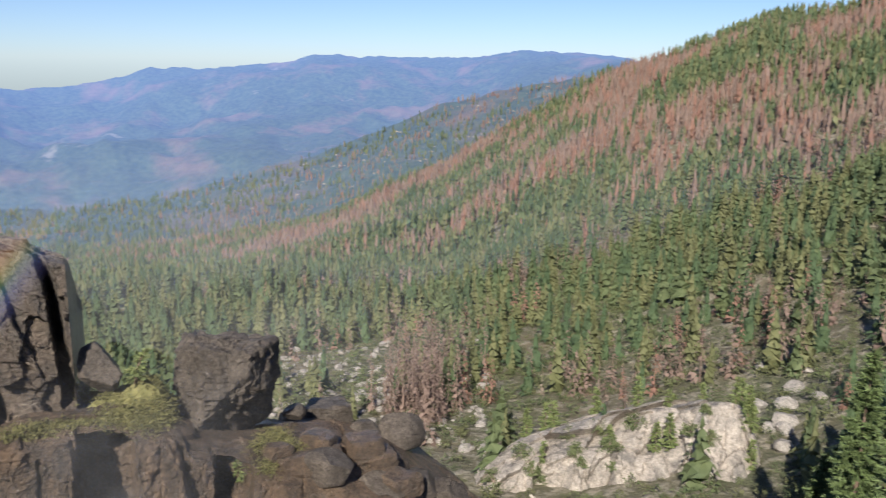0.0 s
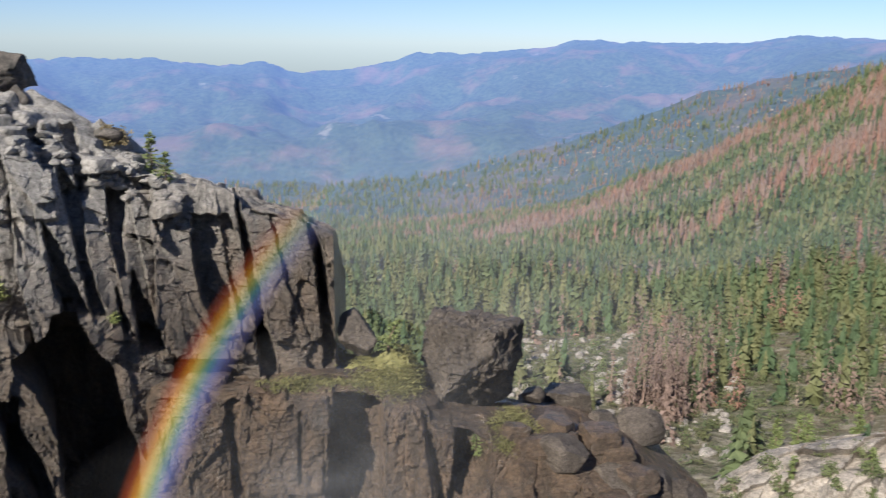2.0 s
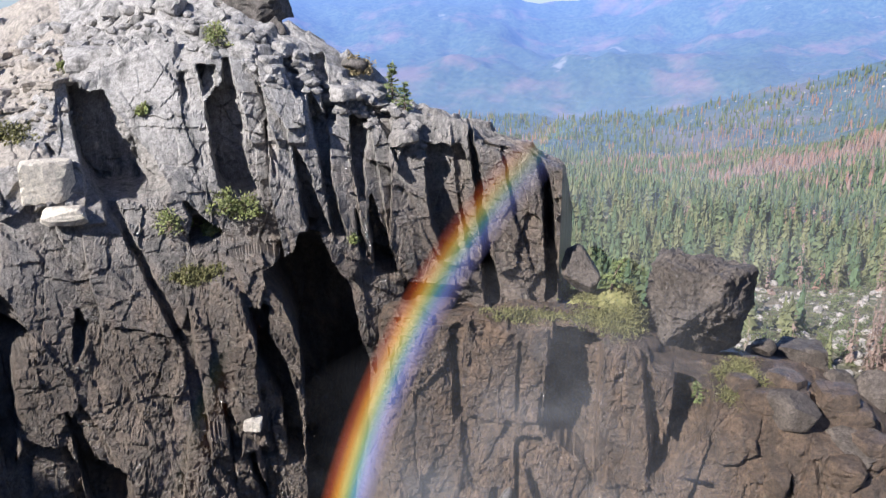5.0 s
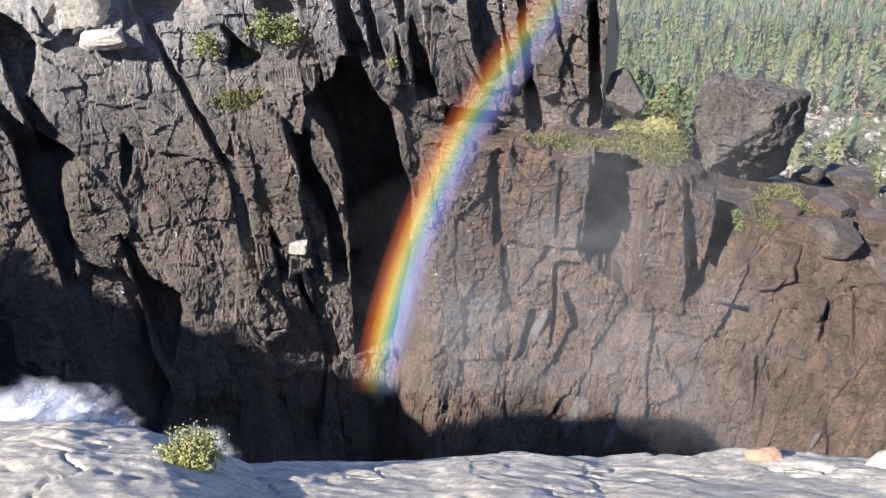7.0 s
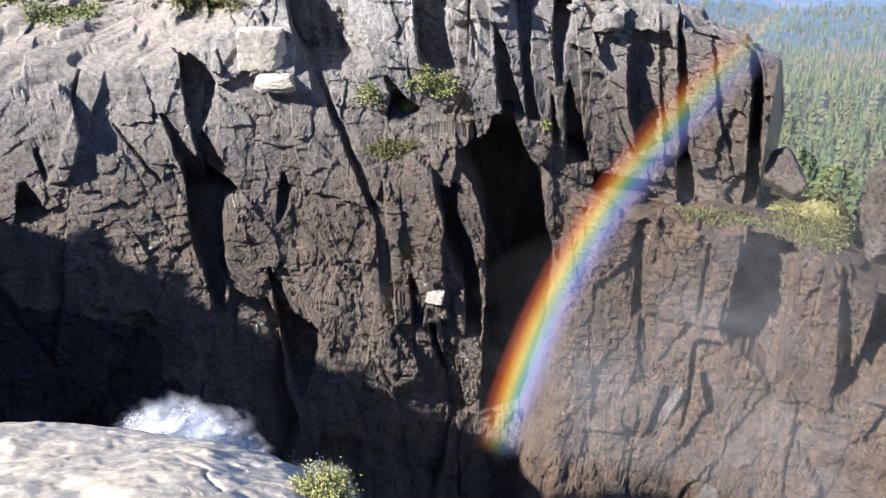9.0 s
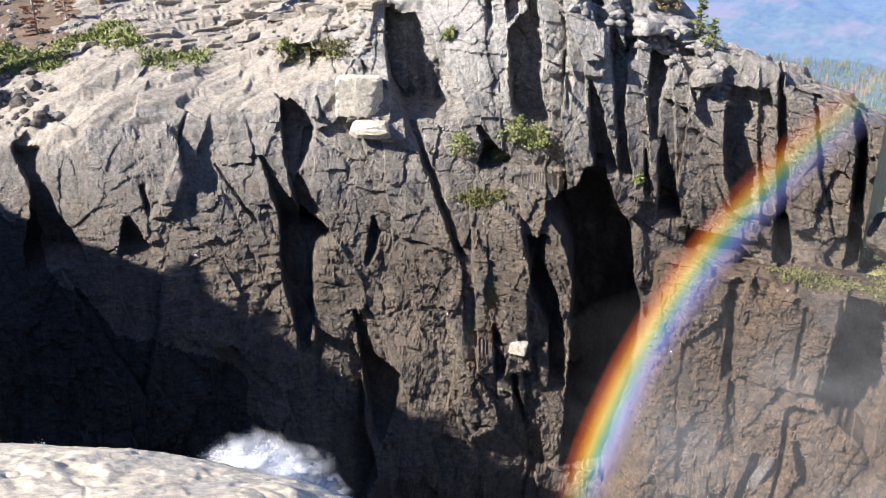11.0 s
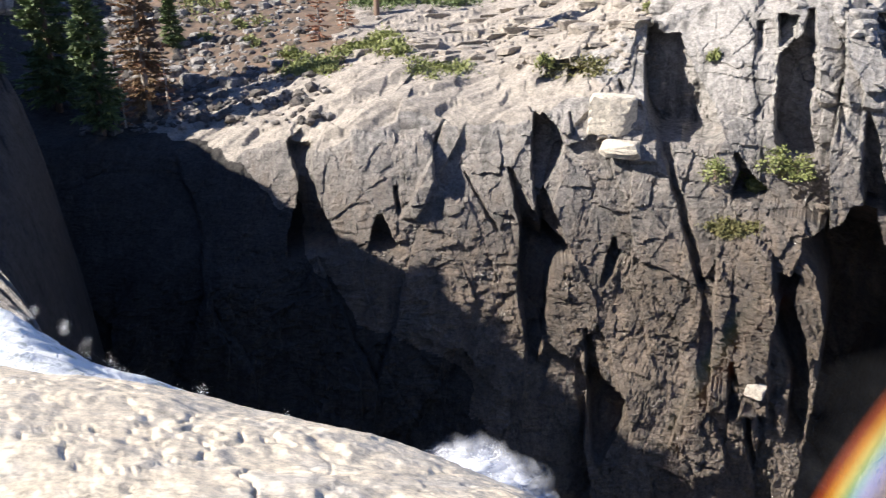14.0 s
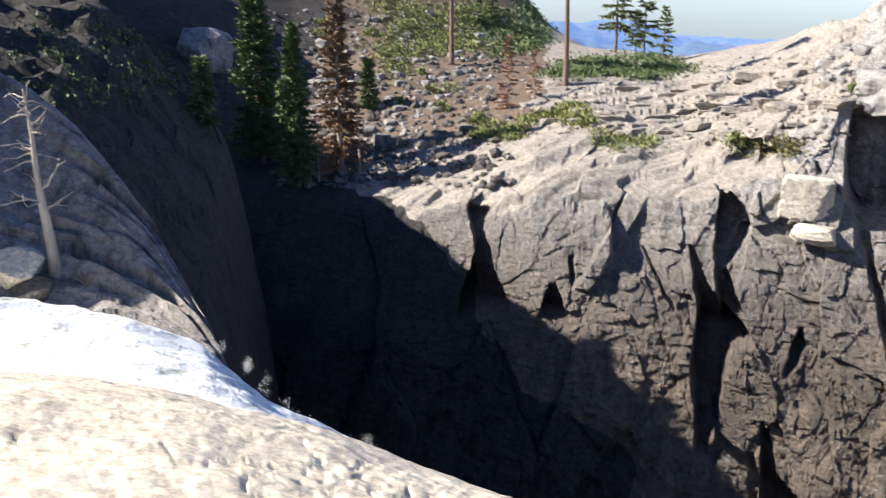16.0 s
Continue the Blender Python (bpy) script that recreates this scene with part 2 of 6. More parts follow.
def tube(points, radii, sides=6):
    """A tapering tube along points."""
    V, F = [], []
    pts = [Vector(p) for p in points]
    for n, (p, r) in enumerate(zip(pts, radii)):
        d = (pts[min(n + 1, len(pts) - 1)] - pts[max(n - 1, 0)]).normalized()
        a = d.orthogonal().normalized()
        b = d.cross(a)
        V += [p + float(r) * (math.cos(6.2832 * s / sides) * a + math.sin(6.2832 * s / sides) * b) for s in range(sides)]
    for n in range(len(pts) - 1):
        for s in range(sides):
            s2 = (s + 1) % sides
            F.append((n * sides + s, n * sides + s2, (n + 1) * sides + s2, (n + 1) * sides + s))
    return np.array([tuple(v) for v in V]), np.array(F)


def polar(az, r, z):
    """A place from its bearing (degrees to the left of north), distance and height."""
    a = np.radians(az)
    return np.stack([-r * np.sin(a), r * np.cos(a), z + 0 * r], -1)


def spot(az, r, dip):
    a = radians(az)
    return Vector((-r * math.sin(a), r * math.cos(a), r * math.tan(radians(dip))))


def loft(stations, rows, az, nv, wobble=1.5, dense=None):
    """Distance and height over bearing az: rows of (distances, dips) given at the stations, foot first."""
    st = np.array(stations, float)
    order = np.argsort(st)
    R = np.array([np.interp(az, st[order], np.array(r, float)[order]) for r, _ in rows])
    D = np.array([np.interp(az, st[order], np.array(d, float)[order]) for _, d in rows])
    Z = R * np.tan(np.radians(D))
    seg = np.hypot(np.diff(R, axis=0), np.diff(Z, axis=0)).mean(1)
    s = np.concatenate([[0], np.cumsum(seg)])
    share = seg * np.array(dense if dense else [1] * len(seg), float)
    cs = np.concatenate([[0], np.cumsum(share)]) / share.sum()
    t = np.interp(np.linspace(0, 1, nv), cs, s)[:, None] + 0 * az[None, :]
    u = np.radians(az)[None, :] * 66
    t = t + wobble * 2 * fbm(u / 6.0, t / 9.0, 201, 3) * np.clip(t / 8, 0, 1) * np.clip((s[-1] - t) / 8, 0, 1)
    ro, zo = 0, 0
    for off in (-1.6, -0.8, 0.0, 0.8, 1.6):
        tt = np.clip(t + off, 0, s[-1])
        k = np.clip(np.searchsorted(s, tt, side="right") - 1, 0, len(seg) - 1)
        f = (tt - s[k]) / seg[k]
        c = np.broadcast_to(np.arange(len(az))[None, :], k.shape)
        ro = ro + ((1 - f) * R[k, c] + f * R[k + 1, c]) / 5
        zo = zo + ((1 - f) * Z[k, c] + f * Z[k + 1, c]) / 5
    ro, zo = ro.T.copy(), zo.T.copy()
    # ease the bends between cross-sections, but keep the sharp end of the bluff
    k = np.hanning(31)
    k /= k.sum()
    soft = (az > min(stations) + 2.5)[:, None]
    for q in (ro, zo):
        pad = np.concatenate([np.repeat(q[:1], 15, 0), q, np.repeat(q[-1:], 15, 0)])
        q[:] = np.where(soft, sum(k[i] * pad[i:i + len(q)] for i in range(31)), q)
    return ro, zo


def notch(az, dip, rows, metres, deep=0.7, least=0.3, rib=False):
    """A cleft whose sides follow rows of (dip, left bearing, right bearing): a sharp left wall and a face that
    comes forward again to the right edge; how deep it is at each place. A rib is the same shape, flat across."""
    rows = sorted(rows)
    dip = dip + 0.16 * fbm(az / 0.5, dip / 0.9, 301, 3)
    az = az + 0.10 * fbm(az / 0.9, dip / 0.5, 303, 4) + 0.10 * (hash2(np.floor(dip / 0.8 + 0.6 * az), 0 * az, 305) - 0.5)
    d = [q[0] for q in rows]
    L = np.interp(dip, d, [q[1] for q in rows])
    R = np.interp(dip, d, [q[2] for q in rows])
    width = np.radians(L - R) * metres
    across = np.clip((az - R) / np.maximum(L - R, 0.05), 0, 1)
    inside = np.clip((L - az) / 0.09, 0, 1) * np.clip((az - R) / 0.12, 0, 1) * (1.0 if rib else 0.5 + 0.5 * across)
    ends = np.clip((dip - d[0]) / 0.35 + 0.5, 0, 1) * np.clip((d[-1] - dip) / 0.3 + 0.5, 0, 1)
    return (least + deep * width) * inside * ends

# ---------------------------------------------------------------- the far cliff
# bearings of the cross-sections, then rows of (distance, dip below eye level) from the foot up over the rim to the skyline
ST = (104, 97, 90, 84, 77, 74, 70.5, 65, 60, 56, 50, 45, 41, 37, 33, 27, 24, 23.2)
CLIFF_ROWS = [
    ((66, 62, 58, 56, 54, 54, 53, 53, 53, 54, 56, 58, 60, 62, 64, 66, 68, 84), (-52,) * 18),
    ((72, 68, 62, 59, 57, 57, 56, 56, 56, 57, 58, 60, 62, 63, 66, 69, 70, 88), (-36,) * 18),
    ((78, 74, 68, 64, 62, 61.5, 61, 61, 60.5, 61, 61, 62, 63, 65, 69, 71.5, 73, 90), (-23, -23, -23, -23, -23, -22, -22, -22, -22, -22, -22, -22, -22, -22, -21.5, -21.5, -21, -20)),
    ((86, 82, 77, 72, 68, 67, 67, 66, 66, 66, 66, 66.5, 67, 68, 70, 72, 74, 90), (-13, -13.5, -13.5, -14.6, -14.2, -13, -12.5, -13, -12, -12, -12, -12, -12, -13, -14, -15, -16, -17)),
    ((94, 90, 86, 82, 80, 80, 80, 78, 73, 72, 71.5, 70.5, 70, 71, 71.2, 72.6, 74.4, 91), (-9, -10, -11.5, -11.5, -9.6, -8.8, -8, -8.4, -7.7, -6.4, -4.6, -4.6, -6.6, -8.3, -9.9, -11.2, -12.2, -15)),
    ((112, 108, 112, 120, 128, 130, 130, 130, 120, 104, 83, 77, 75, 76, 76, 77, 78, 95), (0, -3, -5.5, -3.2, -3.2, -3.4, -3.5, -3.7, -2.7, -1.6, 0.0, -1.3, -4.2, -6.0, -9.2, -10.5, -11.7, -15)),
    ((170, 165, 165, 165, 165, 150, 145, 145, 135, 118, 97, 92, 90, 90, 90, 92, 94, 110), (10, 8, 6, 4.5, 3, -1.5, -3.7, -4.0, -3.2, -2.2, -1.5, -3.5, -7, -9, -12, -14, -16, -22)),
    ((200, 195, 195, 195, 195, 180, 170, 170, 160, 140, 120, 115, 112, 112, 112, 115, 118, 130), (8, 6, 4, 2, 0, -10, -16, -18, -20, -22, -26, -28, -30, -32, -33, -34, -35, -36)),
]
NV = 560
az = np.concatenate([np.linspace(104, 84, 130), np.linspace(83.92, 23.2, 760)])
R, Z = loft(ST, CLIFF_ROWS, az, NV, 1.5, (0.5, 1.3, 1.6, 1.7, 1.2, 0.7, 0.3))
A = np.repeat(az[:, None], NV, 1)
DIP = np.degrees(np.arctan2(Z, R))
U = np.radians(A) * 66.0
gz, gr = np.abs(np.gradient(Z, axis=1)), np.abs(np.gradient(R, axis=1))
steep = gz / (gz + gr + 1e-6)
face = np.clip((steep - 0.3) / 0.35, 0, 1)
V_ALONG = np.cumsum(np.hypot(gr, gz), axis=1)
graze = np.interp(A, (40, 60, 80), (1.0, 0.8, 0.6))
OUT = graze * blocks(U, V_ALONG, 8.0, 15.0, 0.6, 0.55, 0.3, 11, 0.12, 0.10)
OUT += graze * blocks(U, V_ALONG, 3.6, 6.5, 0.18, 0.46, 0.25, 23, -0.2, 0.05)
OUT += graze * blocks(U, V_ALONG, 1.5, 2.6, 0.05, 0.30, 0.07, 37, 0.25, 0.06)
OUT += graze * blocks(U, V_ALONG, 0.7, 1.1, 0.025, 0.28, 0.04, 41, -0.2, 0.1)
# thin joints that dip to the right, and low ledges in the wet foot
OUT += graze * blocks(U, V_ALONG + 0.15 * U, 5.0, 1.1, 0.03, 0.2, 0.07, 43, 0.0, 0.0)
OUT += np.clip((-15 - DIP) / 6, 0, 1) * blocks(U + 0.5 * V_ALONG, V_ALONG - 0.2 * U, 1.5, 0.42, 0.03, 0.35, 0.03, 47)
OUT += 0.06 * fbm(U / 2.5, V_ALONG / 3.5, 5) + 0.04 * fbm(U / 0.6, V_ALONG / 0.5, 7, 4)
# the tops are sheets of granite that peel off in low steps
q = (V_ALONG * 0.55 + U * 0.45) / 3.2 + 0.9 * fbm(U / 9, V_ALONG / 14, 55, 2)
earth = np.clip((A - 72.2 + 4 * fbm(U / 9, V_ALONG / 9, 67, 3)) / 2.5, 0, 1) * np.clip((DIP + 8.9 + 0.16 * (A - 77) * (A < 77) + 0.42 * np.clip(A - 79, 0, 9) + 2.0 * fbm(U / 6, V_ALONG / 6, 68, 3)) / 0.7, 0, 1)
near = np.clip((128 - R) / 30, 0.0, 1) * (1 - 0.9 * earth)
q2 = (V_ALONG * 0.8 + U * 0.42) / 1.25 + 0.8 * fbm(U / 5, V_ALONG / 6, 56, 3)
lift, lift2 = hash2(np.floor(q), np.floor(U / 16 + 0.3 * q), 58), hash2(np.floor(q2), np.floor(U / 7 + 0.7 * q2), 59)
TOP = near * (0.9 * lift * (1 - q % 1.0) + 0.3 * lift2 * (1 - q2 % 1.0) - 0.35 * np.exp(-(q % 1.0) / 0.06) - 0.12 * np.exp(-(q2 % 1.0) / 0.08)) + (0.7 - 0.4 * earth) * fbm(U / 9, V_ALONG / 9, 61, 3)
TOP += near * np.clip(blocks(U, V_ALONG, 2.6, 2.2, 0.4, 0.3, 0.4, 57, 0.4), -0.4, 0.7)
TOP += (A < 58) * near * (blocks(U, V_ALONG, 3.4, 2.6, 0.5, 0.4, 0.6, 65, 0.2) + blocks(U, V_ALONG, 1.4, 1.1, 0.2, 0.4, 0.3, 66, -0.2))
TOP += 0.35 * earth * fbm(U / 1.2, V_ALONG / 1.2, 69, 4)
CLEFT = 0 * A
low_sun = np.clip(1.8 / np.tan(np.radians(np.clip(A + 11.3, 20, 86))), 0.9, 1.8)
# clefts and ribs of the cliff: rows of (dip, left bearing, right bearing)
CLEFTS_A = (
    ((-6.76, 55.19, 53.12), (-8.16, 55.21, 52.59), (-9.92, 55.16, 51.51), (-11.70, 54.88, 50.38), (-13.13, 54.22, 49.74), (-13.58, 53.94, 50.38)),
    ((-13.63, 53.94, 53.08), (-15.37, 53.19, 52.61), (-16.46, 52.87, 52.18), (-18.27, 52.08, 51.50), (-20.09, 51.44, 50.62), (-22.63, 50.38, 49.86)),
    ((-13.92, 49.23, 48.78), (-15.16, 48.77, 47.95), (-16.40, 49.13, 46.51), (-16.99, 49.01, 47.88)),
    ((-5.00, 46.00, 45.49), (-6.53, 46.11, 45.34), (-7.75, 47.23, 45.13), (-9.66, 47.17, 44.88), (-11.43, 47.03, 44.99), (-13.20, 46.81, 44.53), (-14.07, 46.18, 44.26)),
    ((-5.37, 47.63, 46.38), (-7.08, 47.35, 46.37)),
    ((-5.93, 48.78, 48.29), (-7.59, 48.59, 48.09)),
    ((-9.26, 43.68, 43.27), (-10.57, 43.55, 42.85), (-12.39, 43.25, 42.97)),
)
CLEFTS_B = (
    ((-10.83, 41.95, 41.61), (-12.89, 41.81, 40.74), (-14.63, 41.57, 40.28), (-16.52, 41.10, 39.45)),
    ((-4.89, 42.62, 41.96), (-6.36, 42.05, 40.99), (-7.42, 41.52, 40.79)),
    ((-7.50, 40.81, 40.38), (-9.34, 40.75, 39.48), (-10.19, 40.48, 39.47), (-11.74, 40.29, 39.51), (-14.50, 39.87, 39.15), (-16.75, 39.47, 38.50)),
    ((-5.63, 40.44, 39.57), (-7.27, 40.01, 39.02), (-9.46, 39.66, 39.00)),
    ((-9.16, 38.10, 36.75), (-10.87, 38.20, 37.02), (-12.59, 38.03, 37.24), (-14.47, 37.70, 37.17)),
    ((-14.24, 36.92, 36.69), (-15.62, 37.13, 36.32), (-17.65, 36.82, 35.54), (-19.37, 36.80, 35.07)),
    ((-15.22, 38.01, 37.77), (-17.99, 37.72, 37.20)),
)
CLEFTS_C = (
    ((-12.02, 62.09, 61.71), (-13.29, 62.18, 60.02), (-14.39, 62.19, 59.90), (-15.50, 62.13, 60.29), (-16.79, 61.95, 61.18), (-17.72, 61.77, 60.68), (-19.21, 61.47, 59.90), (-20.32, 61.32, 59.50), (-21.36, 61.33, 58.98)),
    ((-15.48, 63.74, 63.43), (-16.97, 63.31, 62.46), (-18.45, 63.03, 61.62), (-19.57, 62.81, 61.32), (-21.36, 62.69, 59.10), (-21.99, 62.86, 60.29), (-23.66, 62.73, 60.62), (-25.88, 62.27, 60.71), (-28.45, 61.89, 61.06)),
    ((-20.10, 56.53, 56.05), (-21.02, 56.62, 55.75), (-21.96, 56.80, 56.00), (-22.90, 57.06, 56.58)),
    ((-25.88, 57.99, 57.66), (-27.35, 57.72, 56.89), (-28.81, 57.57, 56.52), (-29.87, 57.55, 54.63), (-30.94, 57.23, 54.25), (-32.39, 56.98, 55.13), (-34.00, 56.73, 56.29)),
)
CLEFTS_D = (
    ((-26.67, 47.87, 47.47), (-27.91, 47.72, 46.96), (-28.97, 47.59, 46.61), (-29.89, 47.59, 46.93)),
    ((-29.78, 46.44, 45.96), (-31.68, 45.96, 45.35), (-33.22, 45.46, 45.01)),
    ((-20.93, 45.55, 44.12), (-22.93, 45.20, 44.29), (-24.34, 45.21, 43.29), (-27.10, 43.74, 42.42), (-30.81, 43.50, 42.27)),
    ((-16.26, 41.85, 40.54), (-17.32, 42.26, 39.95), (-18.46, 44.34, 39.46), (-19.33, 44.32, 38.81), (-20.68, 43.16, 38.41), (-23.47, 42.27, 37.86), (-26.92, 42.03, 36.62), (-30.67, 42.20, 35.26), (-35.26, 42.29, 33.30)),
    ((-9.99, 56.75, 56.42), (-10.64, 56.63, 56.11)),
    ((-12.02, 59.83, 59.57), (-13.11, 59.56, 59.26)),
    ((-9.13, 60.94, 58.36), (-10.03, 61.69, 59.46), (-10.39, 62.07, 60.95)),
    ((-11.00, 70.15, 69.07), (-11.52, 70.37, 69.83)),
)
# the faces of the bluff's last blocks that turn away from the sun
CLEFTS_F = (
    ((-11.68, 25.70, 25.06), (-14.04, 25.36, 24.63), (-16.50, 25.12, 24.24), (-18.70, 24.95, 24.06), (-21.15, 24.87, 23.89)),
    ((-18.05, 29.37, 28.92), (-19.70, 29.28, 28.22), (-21.15, 29.12, 27.90)),
)
CLEFTS_E = (
    ((-13.63, 77.58, 76.90), (-14.39, 78.52, 76.80), (-16.24, 77.82, 76.81), (-18.10, 78.16, 76.37), (-19.58, 78.80, 75.65), (-21.05, 78.96, 75.27)),
    ((-16.73, 71.51, 71.06), (-18.50, 71.29, 70.91)),
    ((-7.88, 68.29, 67.65), (-8.91, 69.08, 67.96), (-9.86, 70.07, 68.87), (-11.26, 71.27, 70.31)),
    ((-16.05, 66.70, 66.48), (-17.79, 65.66, 65.40), (-19.65, 64.41, 64.04)),
    ((-18.65, 72.76, 72.18), (-19.57, 73.10, 71.74), (-20.85, 73.42, 71.08)),
    ((-9.88, 30.49, 30.19), (-11.43, 30.16, 29.59), (-13.66, 29.91, 29.26), (-15.90, 29.70, 28.81), (-18.87, 29.18, 28.33), (-21.08, 29.04, 28.05)),
    ((-12.78, 25.33, 24.98), (-14.46, 25.14, 24.79), (-17.44, 24.80, 24.29)),
)
for rows in CLEFTS_A + CLEFTS_B + CLEFTS_C + CLEFTS_D + CLEFTS_E + CLEFTS_F:
    CLEFT += notch(A, DIP, rows, 66.0, low_sun)
CLEFT += notch(A, DIP, ((-10.90, 33.26, 30.64), (-13.90, 33.14, 29.81), (-16.20, 32.70, 29.43), (-18.30, 32.05, 28.94)), 66.0, 0.45, 0.1)
RIBS = (
    ((-8.31, 65.63, 64.58), (-10.95, 66.97, 65.61), (-13.94, 68.42, 66.95), (-16.60, 69.88, 68.46), (-18.71, 71.05, 69.90)),
    ((-6.62, 57.91, 55.55), (-8.93, 58.80, 56.44), (-11.10, 59.76, 57.96), (-13.22, 60.36, 59.75)),
    ((-10.53, 57.97, 54.92), (-11.79, 58.03, 54.80), (-13.54, 57.93, 54.89)),
    ((-13.67, 56.79, 53.94), (-14.76, 56.00, 53.79)),
    ((-16.88, 49.01, 42.90), (-19.44, 49.60, 44.28), (-24.61, 49.23, 45.29), (-29.65, 48.84, 44.77)),
    ((-5.11, 45.64, 42.60), (-7.78, 45.04, 40.96), (-10.53, 44.60, 40.80)),
    ((-9.24, 36.92, 31.53), (-15.53, 35.97, 30.73), (-19.89, 35.45, 29.93)),
)
for rows in RIBS:
    OUT += notch(A, DIP, rows, 66.0, 0.0, 0.75, True)
# loose the hair-thin steps where the face rolls over into the tops
for _ in range(1):
    for M in (OUT, TOP):
        mean = (M[:, :-2] + 2 * M[:, 1:-1] + M[:, 2:]) / 4
        M[:, 1:-1] += (mean - M[:, 1:-1]) * np.clip(1.5 - 1.5 * face[:, 1:-1], 0, 1)
        mean = (M[:-2] + 2 * M[1:-1] + M[2:]) / 4
        M[1:-1] += (mean - M[1:-1]) * np.clip(1.3 - 1.5 * face[1:-1], 0, 1)
R2 = R - OUT * np.clip(1.25 * face - 0.2, 0.0, 1) + np.minimum(1.6 * CLEFT, 12.0) * np.clip(4 * face - 0.6, np.where(A < 60, 0.75, 0.35), 1)
Z2 = Z + TOP * (1 - face)
# slot 3 paints that shade on the gorge-head side, its edge broken by noise
cliff = mesh_object("cliff", polar(A, R2, Z2).reshape(-1, 3), grid_faces(len(az), NV), [CLIFF, SOIL, TOPROCK, GORGE_SHADE], False, np.where(A + 6.0 * fbm(U / 7, V_ALONG / 7, 64, 4) > np.interp(DIP, (-36, -26, -16, -11), (64.5, 72.5, 82.5, 87.5)), 3, np.where((earth * (1 - face)) > 0.5, 1, np.where((1 - face + 0.6 * fbm(U / 3, V_ALONG / 3, 63, 3) > 0.62) & (A > 55), 2, 0)))[:-1, :-1].ravel())
tagged(cliff, "grey jointed granite cliff across the gorge, dark and wet below", "cliff", kind="structure")

# the lower wall in front of the bluff, its top a mossy shelf
ST2 = (44, 41.6, 38.8, 36.3, 30, 21, 14, 8, 3, -2, -10, -24)
WALL_ROWS = [
    ((66, 52, 52, 52, 54, 55, 56, 55, 55, 54, 52, 50), (-52,) * 12),
    ((74, 67, 60.5, 58.5, 60, 62, 63, 62, 62, 62, 62, 62), (-38, -38, -37, -36, -37, -38, -40, -42, -42, -44, -47, -49)),
    ((78, 75, 70, 62, 63.5, 66, 67, 67, 68, 70, 74, 80), (-29, -29, -29, -28, -28, -29, -31, -33, -34, -36, -39, -42)),
    ((78, 77, 73, 63.4, 64.5, 67, 70, 72, 74, 78, 84, 95), (-23, -23, -23, -22.2, -22.6, -23, -26, -27, -28, -31, -36, -38)),
    ((80, 79, 76, 66, 67.5, 70, 74, 78, 80, 84, 95, 110), (-22, -22, -22, -21.2, -21.7, -21.8, -24.4, -24.6, -25.8, -28.6, -33, -35)),
    ((82, 82, 80, 74, 78, 84, 86, 88, 92, 97, 110, 125), (-21, -21, -21, -20, -20.3, -20.5, -22.8, -23.0, -24.2, -27.4, -31, -33)),
    ((90, 90, 90, 90, 92, 96, 98, 100, 104, 110, 125, 140), (-30, -30, -30, -30, -30, -30, -30, -30, -31, -33, -35, -36)),
]
az = np.linspace(43, -24, 660)
R, Z = loft(ST2, WALL_ROWS, az, 330)
A = np.repeat(az[:, None], 330, 1)
DIP = np.degrees(np.arctan2(Z, R))
U = np.radians(A) * 64.0
steep = np.abs(np.gradient(Z, axis=1)) / (np.abs(np.gradient(Z, axis=1)) + np.abs(np.gradient(R, axis=1)) + 1e-6)
face = np.clip((steep - 0.3) / 0.35, 0, 1)
V_ALONG = np.cumsum(np.hypot(np.gradient(R, axis=1), np.gradient(Z, axis=1)), axis=1)
OUT = blocks(U, V_ALONG, 7.0, 15.0, 0.6, 0.30, 0.4, 71, 0.05, 0.15)
OUT += blocks(U, V_ALONG, 3.0, 6.0, 0.22, 0.32, 0.40, 73, 0.15, 0.12)
OUT += blocks(U, V_ALONG, 1.2, 2.2, 0.06, 0.32, 0.15, 77, 0.3, 0.1)
OUT += blocks(U, V_ALONG, 0.6, 0.7, 0.03, 0.35, 0.05, 79, 0.2, 0.1)
OUT += blocks(U + 0.4 * V_ALONG, V_ALONG, 1.6, 0.5, 0.04, 0.5, 0.05, 80)
OUT += 0.12 * fbm(U / 2.5, V_ALONG / 3.0, 5) + 0.06 * fbm(U / 0.5, V_ALONG / 0.5, 7, 3)
